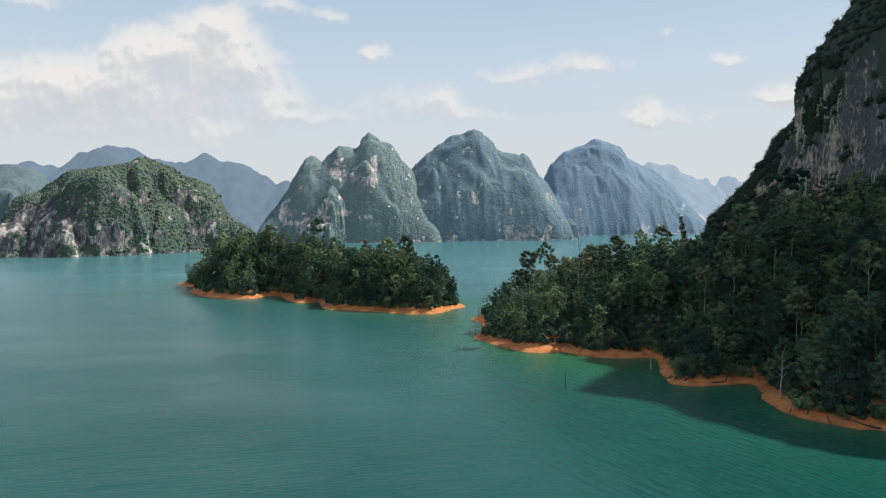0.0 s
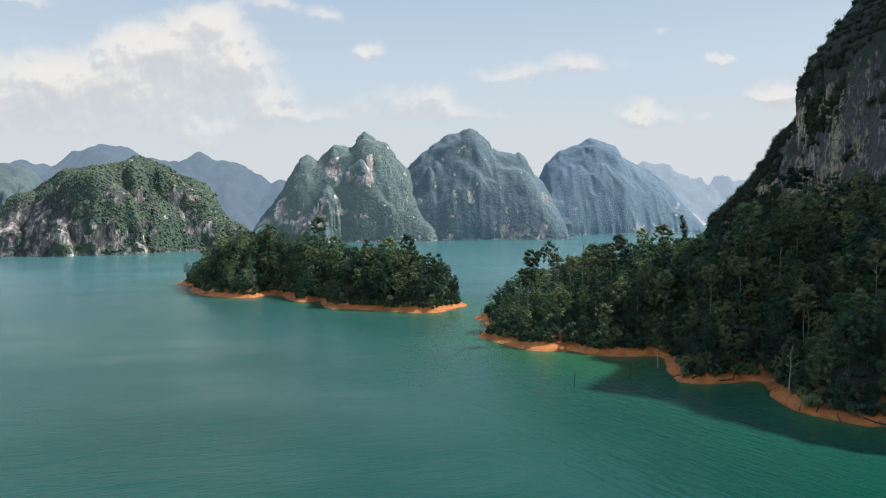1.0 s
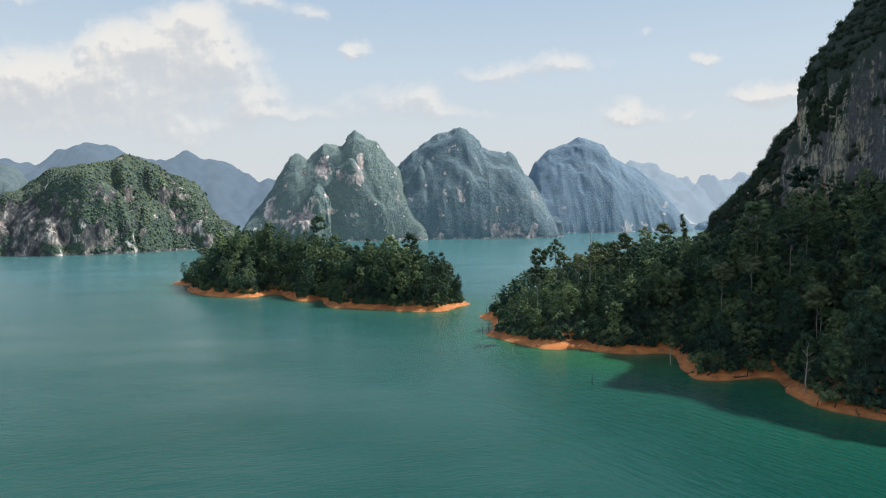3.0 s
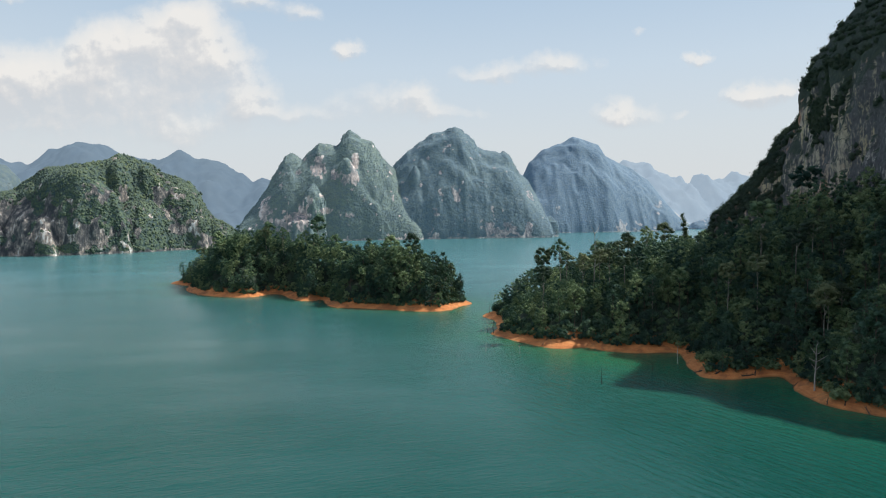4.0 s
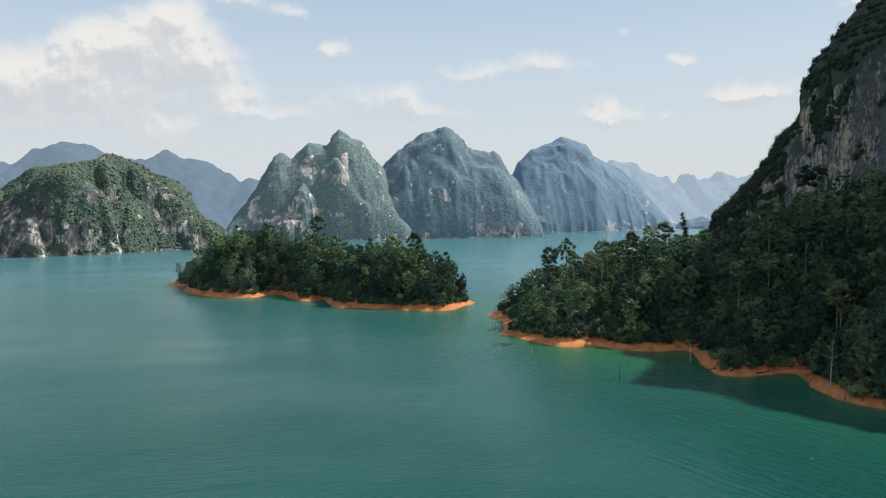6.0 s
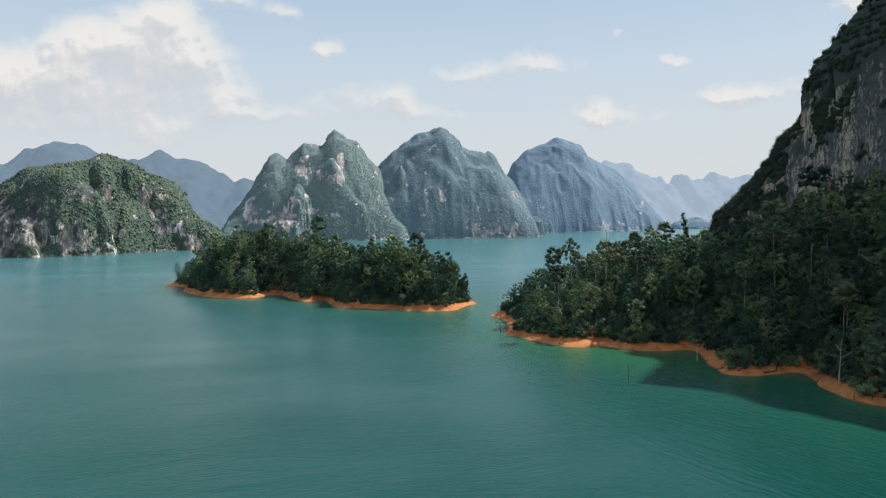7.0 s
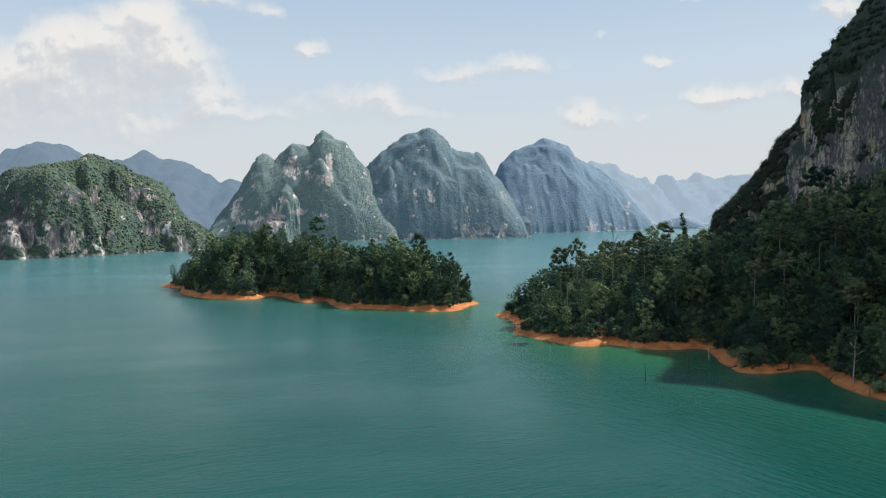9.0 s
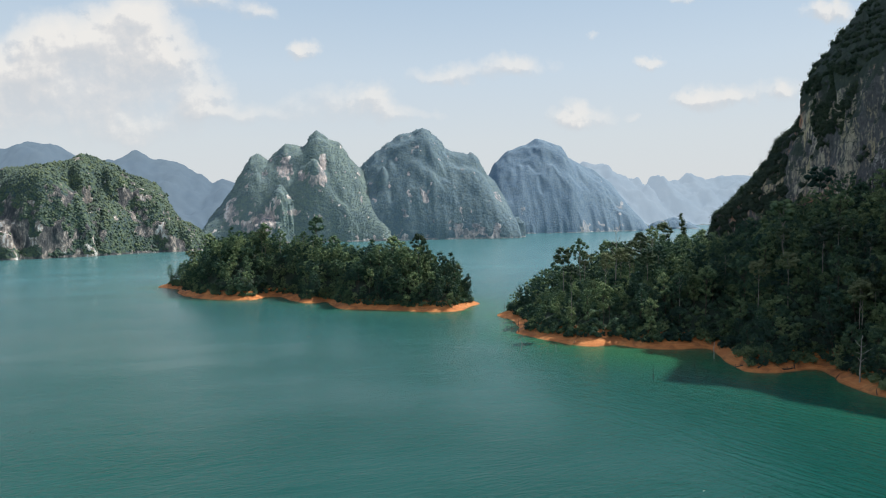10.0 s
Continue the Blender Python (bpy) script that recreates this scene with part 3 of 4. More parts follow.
def clumps(rng, centres, radii, count, size, flat=0.8, core=0.84, loose=0.30, fine=False):
    """Clumps of foliage: leaf sprays over an uneven lump, round a core where there is one."""
    n = len(centres)
    d = unit(rng.normal(size=(n, count, 3)) + [0, 0, 0.35])
    p = d * radii[:, None, None] * (0.66 + 0.34 * rng.uniform(0, 1, (n, count, 1)) + 0.45 * rng.uniform(0, 1, (n, count, 1)) ** 3)
    tip = rng.normal(scale=0.25, size=(n, 1, 2))
    p[..., 2] = p[..., 2] * flat + (p[..., :2] * tip).sum(-1)
    nrm = unit(d * [1, 1, 1 / flat] + rng.normal(scale=loose, size=d.shape))
    V1, F1 = sprays(rng, (centres[:, None] + p).reshape(-1, 3), nrm.reshape(-1, 3), size)
    if not core:
        return V1, F1
    base, faces = (ICO_V, ICO_F) if fine else (OCTA_V * 1.1, OCTA_F)
    inner = base[None] * radii[:, None, None] * core * rng.uniform(0.85, 1.1, (n, len(base), 1))
    inner[..., 2] = inner[..., 2] * flat + (inner[..., :2] * tip).sum(-1)
    V0 = (centres[:, None] + inner).reshape(-1, 3)
    F0 = (faces[None] + (np.arange(n) * len(base))[:, None, None]).reshape(-1, 3)
    return np.concatenate([V0, V1]), np.concatenate([F0, F1 + len(V0)])


def tube(points, radii, sides=6):
    """A tapering round limb along points."""
    p, r = np.asarray(points, float), np.asarray(radii, float)
    d = unit(np.gradient(p, axis=0))
    a = unit(np.cross(d, [0.31, 0.95, 0.05]))
    b = np.cross(d, a)
    t = np.linspace(0, 2 * np.pi, sides, endpoint=False)
    V = p[:, None] + r[:, None, None] * (a[:, None] * np.cos(t)[None, :, None] + b[:, None] * np.sin(t)[None, :, None])
    n = len(p)
    i, j = np.meshgrid(np.arange(n - 1), np.arange(sides), indexing="ij")
    i, j, k = i.ravel(), j.ravel(), ((j + 1) % sides).ravel()
    F = np.concatenate([np.stack([i * sides + j, i * sides + k, (i + 1) * sides + k], 1), np.stack([i * sides + j, (i + 1) * sides + k, (i + 1) * sides + j], 1)])
    return V.reshape(-1, 3), F


def join(pieces):
    V, F, o = [], [], 0
    for v, f in pieces:
        V.append(v), F.append(f + o)
        o += len(v)
    return np.concatenate(V), np.concatenate(F)


def bent(rng, a, b, n=6, sway=0.3):
    t = np.linspace(0, 1, n)[:, None]
    w = np.cumsum(rng.normal(scale=sway / n, size=(n, 3)), 0) * np.sin(t * np.pi)
    return np.asarray(a) * (1 - t) + np.asarray(b) * t + w * np.linalg.norm(np.subtract(b, a)) * 0.25


def tree_data(seed, height, spread, bare, style):
    """Trunk with limbs, crown, and a plainer crown for the thick of the woods; the foot at the origin."""
    rng = np.random.default_rng(seed)
    base = bare * height
    lean = rng.normal(scale=0.03 * height, size=2)
    top = np.array([lean[0], lean[1], height * 0.9])
    stem = bent(rng, (0, 0, -1.2), top, 8, 0.2)
    r0 = height * 0.0055 + 0.04
    wood = [tube(stem, np.linspace(r0 * 1.25, r0 * 0.25, 8), 6)]
    C, R = [], []
    if style == "cone":
        for h in np.linspace(base, height * 0.97, 14):
            k = (height - h) / (height - base)
            for q in range(int(2 + 3 * k)):
                an = rng.uniform(0, 6.3)
                rr = spread * (0.12 + 0.88 * k) * rng.uniform(0.2, 0.9)
                C.append(np.array([rr * math.cos(an), rr * math.sin(an), h + rng.normal(scale=0.3)]) + [*(lean * h / height), 0])
                R.append(rng.uniform(1.2, 2.0) * (0.55 + 0.8 * k))
    else:
        mid, tall = (height + base) / 2, (height - base) / 2
        n = {"full": 50, "round": 42, "umbrella": 30}[style]
        lobes, swing = int(rng.integers(2, 5)), rng.uniform(0, 6.3)
        for q in range(n):
            up = rng.uniform(-0.95, 1.0) if style == "full" else rng.uniform(-0.7, 1.0)
            out = math.sqrt(max(0.0, 1 - up * up)) * (1.0 if up > -0.2 else 0.85)
            an = q * 2.39996 + rng.uniform(-0.5, 0.5)
            rr = spread * out * rng.uniform(0.50, 0.88) * (0.95 + 0.28 * math.sin(lobes * an + swing + 2.0 * up))
            C.append(np.array([rr * math.cos(an), rr * math.sin(an), mid + tall * up * rng.uniform(0.78, 0.98)]) + [*(lean * 0.8), 0])
            R.append(spread * (rng.uniform(0.13, 0.27) if style != "umbrella" else rng.uniform(0.24, 0.40)))
        for q in range(0, n, 4):
            k = min(0.93, max(base * 0.9, C[q][2] - spread * 0.8) / height)
            foot = np.array([*(lean * k), k * height])
            wood.append(tube(bent(rng, foot, C[q], 4, 0.4), np.linspace(r0 * 0.5, r0 * 0.12, 4), 4))
    C, R = np.array(C), np.array(R)
    flat = 0.78 if style != "umbrella" else 0.66
    crown = clumps(rng, C, R, {"full": 32, "round": 34, "umbrella": 48, "cone": 34}[style], 0.23, flat, 0.68, 0.62, True)
    plain = clumps(rng, C[:27], R[:27] * 1.2, 17, 0.33, flat, 0.70, 0.60)
    return join(wood), crown, plain


KINDS = []  # style, height, wood, crown, plain crown
for i, (style, h, s, bare) in enumerate([
        ("full", 12, 3.4, 0.22), ("full", 15, 3.6, 0.34), ("full", 10, 3.1, 0.10), ("full", 17, 3.7, 0.40), ("full", 13, 4.1, 0.26), ("full", 8, 2.9, 0.04),
        ("round", 17, 3.1, 0.42), ("round", 20, 3.5, 0.5), ("round", 15, 2.9, 0.35),
        ("umbrella", 26, 5.6, 0.62), ("umbrella", 23, 4.8, 0.58), ("umbrella", 29, 5.2, 0.70), ("cone", 22, 4.0, 0.16), ("round", 24, 4.3, 0.56)]):
    KINDS.append((style, h, *tree_data(100 + i, h, s, bare, style)))
LOOKS = {"full": ("dark green broadleaf tree with a dense clumpy crown", "broadleaf_tree"), "round": ("green forest tree with a rounded crown on a bare stem", "forest_tree"),
         "umbrella": ("tall emergent tree with a pale bare trunk and flat crown", "emergent_tree"), "cone": ("slender dark tree with a pointed crown", "conical_tree")}
PROTO = {}


def tree_at(kind, x, y, z, scale, turn, group):
    """A tree, built once for each kind and copied after that."""
    style, h, wood, crown, plain = KINDS[kind]
    m = Matrix.LocRotScale((x, y, z), Euler((0, 0, turn)), (scale, scale, scale * random.uniform(0.93, 1.1)))
    if kind not in PROTO:
        label, name = LOOKS[style]
        ob = tagged(new(name, None), label, "tree")
        part("trunk", mesh_of("trunk", *wood, BARK if style == "umbrella" or kind == 13 else BARK_DARK, True), ob)
        part("crown", mesh_of("crown", *crown, LEAF_TALL if style in ("umbrella", "cone") else LEAF_DARK, True), ob)
        PROTO[kind] = ob
        ob.matrix_basis = m
    else:
        src = PROTO[kind]
        ob = copy_thing(src, Matrix.Identity(4))
        ob.matrix_basis = m
    tagged(ob, group=group)
    return ob


def scatter(rng, x0, x1, y0, y1, gap, keep):
    """Places at least about gap metres apart, on a shaken grid."""
    n, k = int((x1 - x0) / gap), int((y1 - y0) / gap)
    i, j = np.meshgrid(np.arange(n), np.arange(k), indexing="ij")
    x = x0 + (i + 0.5 * (j % 2) + rng.uniform(0.1, 0.9, i.shape)) * gap
    y = y0 + (j + rng.uniform(0.1, 0.9, i.shape)) * gap
    x, y = x.ravel(), y.ravel()
    ok = keep(x, y)
    return x[ok], y[ok]


def forest_stuff(name, xs, ys, zs, pick, scales, label):
    """The woods where single trees can't be told apart: one mesh of crowns, and one of stems where these are pale and tall."""
    rng = np.random.default_rng(len(xs))
    crowns, stems = [], []
    for x, y, z, k, s in zip(xs, ys, zs, pick, scales):
        a = rng.uniform(0, 6.3)
        c, d = math.cos(a) * s, math.sin(a) * s
        for (V, F), out in ((KINDS[k][4], crowns), (KINDS[k][2], stems)):
            if out is crowns or KINDS[k][0] == "umbrella" or k == 13:
                out.append((np.stack([V[:, 0] * c - V[:, 1] * d + x, V[:, 0] * d + V[:, 1] * c + y, V[:, 2] * s + z], 1), F))
    tones = np.concatenate([np.full(len(V), rng.uniform(0, 1)) for V, F in crowns])
    woods = tagged(new(name, toned(mesh_of(name, *join(crowns), LEAF_WOODS, True), tones)), label, "forest", kind="stuff")
    part("stems", mesh_of("stems", *join(stems), BARK, True), woods, kind="stuff")


rng = np.random.default_rng(7)
# trees on the island
ix, iy = scatter(rng, -200, 25, 325, 530, 4.1, lambda x, y: (inside(x, y, ISLAND) > 4.2 + 2.0 * fbm(x / 13, y / 13, 0, 2, 31)) & (x > -184))
iz = island_height(ix, iy)
order = np.argsort(np.hypot(ix + 30, iy))
pick, size = [], []
for n, q in enumerate(order):
    edge = inside(ix[q:q + 1], iy[q:q + 1], ISLAND)[0]
    kind = int(rng.choice([0, 1, 2, 3, 4, 5, 6, 8, 10], p=[.22, .16, .16, .06, .18, .07, .06, .07, .02]))
    if edge < 9:
        kind = int(rng.choice([0, 2, 5, 5, 4, 8]))
    s = rng.uniform(0.8, 1.2) * (0.8 if edge < 8 else 1.0) * (1.0 + 0.2 * fbm(ix[q] / 22, iy[q] / 22, 0, 2, 35))
    pick.append(kind), size.append(s)
    if n < 190:
        tree_at(kind, ix[q], iy[q], iz[q] - 0.2, s, rng.uniform(0, 6.3), "trees on the island")
rest = order[190:]
forest_stuff("island_woods", ix[rest], iy[rest], iz[rest], pick[190:], size[190:], "dense dark green woods on the island")

for kind, x, y, top in [(13, -5, 372, 27), (8, 1, 367, 24), (10, 8, 362, 21), (8, 12, 357, 17), (9, -164, 500, 29), (13, -160, 480, 22), (8, -167, 484, 18), (10, -108, 452, 44), (13, -96, 446, 42), (10, -128, 462, 40), (13, -80, 440, 41)]:
    z = float(island_height(np.array([x]), np.array([y]))[0])
    tree_at(kind, x, y, z - 0.2, (top - z) / KINDS[kind][1], x, "trees that stand out above the island's canopy")

# trees on the mainland, lower where a tall one stands behind them
EMERGENT = [(9, 40.8, 278, 34.5), (13, 47.6, 275.7, 36.5), (10, 51.5, 281, 32), (11, 84.1, 205.6, 30.5), (9, 91, 200, 36), (11, 108.7, 200, 47), (12, 144.7, 366, 46), (10, 64, 262, 34), (9, 60, 262, 33), (11, 31.9, 244, 27),
            (10, 132, 366, 42), (13, 88, 232, 33), (11, 104, 220, 43), (13, 120, 250, 43), (9, 66, 250, 33), (10, 52, 258, 31), (11, 128, 225, 52), (9, 112, 190, 40), (10, 97, 176, 27),
            (10, 99, 178, 28), (10, 102, 176, 28), (10, 76, 285, 36), (9, 86, 300, 38), (13, 106, 330, 40), (10, 82, 290, 38)]
mx, my = scatter(rng, 12, 225, 95, 395, 4.9, lambda x, y: (inside(x, y, MAINLAND) > 4.2 + 3.0 * fbm(x / 13, y / 13, 0, 2, 32)) & (tower_out(x, y) > -3) & (x < 22 + 0.76 * y))
mz = mainland_height(mx, my)
order = np.argsort(np.hypot(mx + 30, my))
pick, size = [], []
for n, q in enumerate(order):
    edge = inside(mx[q:q + 1], my[q:q + 1], MAINLAND)[0]
    kind = int(rng.choice([0, 1, 2, 3, 4, 5, 6, 7, 8, 9, 10, 13], p=[.18, .12, .17, .09, .17, .13, .04, .02, .03, .01, .02, .02]))
    if edge < 9:
        kind = int(rng.choice([0, 2, 5, 5, 4, 8]))
    s = rng.uniform(0.66, 1.3) * (0.8 if edge < 9 else 1.0) * (0.85 if mx[q] < 75 else 1.0)
    if any(abs(mx[q] - ex - 0.3 * (my[q] - ey)) < 4.5 and -16 < my[q] - ey < 3 for _, ex, ey, _ in EMERGENT):
        s, kind = 0.95, 5
    if my[q] > 245:
        roof = min(37, 22.5 + 0.42 * (mx[q] - 42)) + rng.uniform(-6, 2)
        s = min(s, max(0.35, (roof - mz[q]) / KINDS[kind][1]))
    pick.append(kind), size.append(s)
    if n < 260:
        tree_at(kind, mx[q], my[q], mz[q] - 0.2, s, rng.uniform(0, 6.3), "trees on the mainland slope")
rest = order[260:]
forest_stuff("slope_woods", mx[rest], my[rest], mz[rest], pick[260:], size[260:], "dense dark green rainforest on the slope")

# emergent trees that stand out above the canopy
for kind, x, y, top in EMERGENT:
    z = float(mainland_height(np.array([x]), np.array([y]))[0])
    tree_at(kind, x, y, z - 0.2, (top - z) / KINDS[kind][1], x, "emergent trees above the canopy")


# undergrowth along the banks and shrubs on the cliff
def shrubs(name, P, radius, label, leaves, count=26, size=0.42, flat=0.85, seed=1):
    r = np.random.default_rng(seed)
    V, F = clumps(r, P, radius, count, size, flat, 0.8)
    return tagged(new(name, mesh_of(name, V, F, leaves, True)), label, "shrubs", kind="stuff")


def thicket(name, box, gap, line, height, seed, keep, radius, label):
    x, y = scatter(rng, *box, gap, lambda x, y: keep(x, y, inside(x, y, line)))
    P = np.stack([x, y, height(x, y) + 0.5], 1)
    V, F = clumps(np.random.default_rng(seed), P, rng.uniform(*radius, len(P)), 36, 0.32, 0.85, 0.7, 0.6)
    tagged(new(name, toned(mesh_of(name, V, F, LEAF_WOODS, True), 0.45 + 0.6 * fbm(V[:, 0] / 5, V[:, 1] / 5, V[:, 2] / 5, 2, seed))), label, "undergrowth", kind="stuff")


def bush_crown(seed):
    g = np.random.default_rng(seed)
    n = 11
    an, k = g.uniform(0, 6.3, n), np.sqrt(g.uniform(0, 1, n))
    C = np.stack([1.5 * k * np.cos(an), 1.5 * k * np.sin(an), 0.4 + 3.0 * g.uniform(0, 1, n) * (1.1 - 0.8 * k)], 1)
    return clumps(g, C, g.uniform(0.5, 1.1, n), 30, 0.27, 0.8, 0.74, 0.6)


BUSHES = [bush_crown(500 + q) for q in range(6)]


def hedge(name, box, line, height, seed, keep, label):
    """The dense skirt of bushes where the wood meets the bank, as one mesh."""
    g = np.random.default_rng(seed)
    xs, ys = scatter(g, *box, 2.3, lambda x, y: keep(x, y, inside(x, y, line)))
    zs, pieces = height(xs, ys), []
    for x, y, z in zip(xs, ys, zs):
        V, F = BUSHES[int(g.integers(0, 6))]
        a, k = g.uniform(0, 6.3), g.uniform(0.6, 1.25)
        c, d = math.cos(a) * k, math.sin(a) * k
        pieces.append((np.stack([V[:, 0] * c - V[:, 1] * d + x, V[:, 0] * d + V[:, 1] * c + y, V[:, 2] * k + z - 0.3], 1), F))
    tones = np.concatenate([np.full(len(V), g.uniform(0, 0.9)) for V, F in pieces])
    tagged(new(name, toned(mesh_of(name, *join(pieces), LEAF_WOODS, True), tones)), label, "undergrowth", kind="stuff")


hedge("island_undergrowth", (-200, 25, 325, 530), ISLAND, island_height, 2,
      lambda x, y, d: (d > 4.8 + 2.0 * fbm(x / 13, y / 13, 0, 2, 31)) & (d < 9) & (x > -184) & (x * 0.75 + y < 402), "dense dark green bushes at the wood's edge")
hedge("shore_undergrowth", (10, 150, 100, 335), MAINLAND, mainland_height, 3,
      lambda x, y, d: (d > 4.0 + 1.6 * fbm(x / 13, y / 13, 0, 2, 32)) & (d < 10) & (y + x < 345) & (x < 15 + 0.76 * y), "dense dark green bushes at the wood's edge")
thicket("slope_undergrowth", (30, 190, 110, 340), 2.5, MAINLAND, mainland_height, 6,
        lambda x, y, d: (d > 11) & (tower_out(x, y) > -3) & (x < 15 + 0.76 * y), (1.3, 2.6), "dark green saplings and creepers on the forest slope")

pts = np.stack([TX, TY, TZ], -1)
du, dv = np.gradient(pts, axis=0), np.gradient(pts, axis=1)
nrm = unit(np.cross(du, dv))
nz = np.abs(nrm[..., 2])
lush = nz + 1.1 * fbm(TX / 16, TY / 16, TZ / 22, 4, 41) + 0.55 * smooth(98, 118, TZ) + 0.3 * smooth(62, 48, TZ)
lush = lush + 0.75 * np.exp(-((np.arctan2(TY - TOWER[1], TX - TOWER[0]) - radians(135)) / radians(9)) ** 2) * smooth(128, 95, TZ)
ok = (lush > 0.55) & (TX < 290) & (TZ > 40) & (TX < 20 + 0.95 * TY) & (TZ < 215)
cand = pts[ok]
cand = cand[rng.random(len(cand)) < min(1.0, 7000 / len(cand))]
west = np.exp(-((np.arctan2(TY - TOWER[1], TX - TOWER[0]) - radians(136)) / radians(13)) ** 2)
foot = pts[(west > 0.35) & (TZ > 34) & (TZ < 88) & (fbm(TX / 12, TY / 12, TZ / 14, 3, 43) + 0.5 * west + 0.5 * smooth(62, 44, TZ) > 0.18)]
foot = foot[rng.random(len(foot)) < min(1.0, 1500 / len(foot))]
shrubs("cliff_foot_trees", foot + [0, 0, 0.8], rng.uniform(1.1, 2.6, len(foot)), "dark trees along the wooded foot of the cliff", LEAF_SCRUB, 40, 0.38, 0.95, 9)
shrubs("cliff_shrubs", cand + [0, 0, 0.3], rng.uniform(0.7, 2.1, len(cand)), "dark scrub clinging to the limestone cliff", LEAF_SCRUB, 24, 0.42, 0.95, 4)


# ---- hills across the lake ----
def cells(P, size, seed):
    """Round cells of about that size: how near to a cell's middle (1 in it, 0 at its rim), and a number for each cell."""
    Q = P / size
    B = np.floor(Q).astype(np.int64)
    best, tone = np.full(len(P), 9.0), np.zeros(len(P))
    for a in (-1, 0, 1):
        for b in (-1, 0, 1):
            for c in (-1, 0, 1):
                i, j, k = B[:, 0] + a, B[:, 1] + b, B[:, 2] + c
                d = (i + hash3(i, j, k, seed) - Q[:, 0]) ** 2 + (j + hash3(i, j, k, seed + 1) - Q[:, 1]) ** 2 + (k + hash3(i, j, k, seed + 2) - Q[:, 2]) ** 2
                t = hash3(i, j, k, seed + 3)
                tone, best = np.where(d < best, t, tone), np.minimum(best, d)
    return np.clip(1 - best / 0.75, 0, 1), tone


def tree_cover(thing, V, N, ok, step, gap, size, mat, seed, sink, vary, ragged):
    """The wood on a far hill: small uneven crowns all over its slopes, as one part."""
    g = np.random.default_rng(seed)
    at = np.flatnonzero(ok & (N[:, 1] < 0.45) & (V[:, 2] > 1.5))
    at = at[g.random(len(at)) < (step / gap) ** 2]
    r = size * g.uniform(0.6, 1.3, len(at))
    C = V[at] + N[at] * (sink * r)[:, None] + g.normal(scale=0.3 * gap, size=(len(at), 3)) * ([1, 1, 0.15] if sink > -0.4 else [1, 0, 0])
    tone = np.clip(0.5 + vary * (g.uniform(0, 1, len(at)) - 0.5) + 0.7 * vary * fbm(C[:, 0] / 30, C[:, 1] / 30, C[:, 2] / 30, 2, seed + 1), 0, 1)
    if sink < -0.4:
        P = C[:, None] + OCTA_V[None] * (1.15 * r)[:, None, None] * g.uniform(1 - ragged, 1 + ragged, (len(at), 6, 1))
        me = mesh_of("tree_cover", P.reshape(-1, 3), (OCTA_F[None] + (np.arange(len(at)) * 6)[:, None, None]).reshape(-1, 3), mat, True)
        return part("tree_cover", toned(me, np.repeat(tone, 6)), thing, kind="stuff")
    off = g.normal(scale=0.55, size=(len(at), 3)) * r[:, None]
    A = C[:, None] + ICO_V[None] * r[:, None, None] * g.uniform(1 - ragged, 1 + 0.7 * ragged, (len(at), 12, 1)) * [1, 1, 0.9]
    B = (C + off)[:, None] + OCTA_V[None] * (0.7 * r)[:, None, None] * g.uniform(1 - ragged, 1 + ragged, (len(at), 6, 1))
    FA = (ICO_F[None] + (np.arange(len(at)) * 12)[:, None, None]).reshape(-1, 3)
    FB = (OCTA_F[None] + (np.arange(len(at)) * 6)[:, None, None]).reshape(-1, 3) + 12 * len(at)
    me = mesh_of("tree_cover", np.concatenate([A.reshape(-1, 3), B.reshape(-1, 3)]), np.concatenate([FA, FB]), mat)
    toned(me, np.concatenate([np.repeat(tone, 12), np.repeat(tone, 6)]))
    return part("tree_cover", me, thing, kind="stuff")


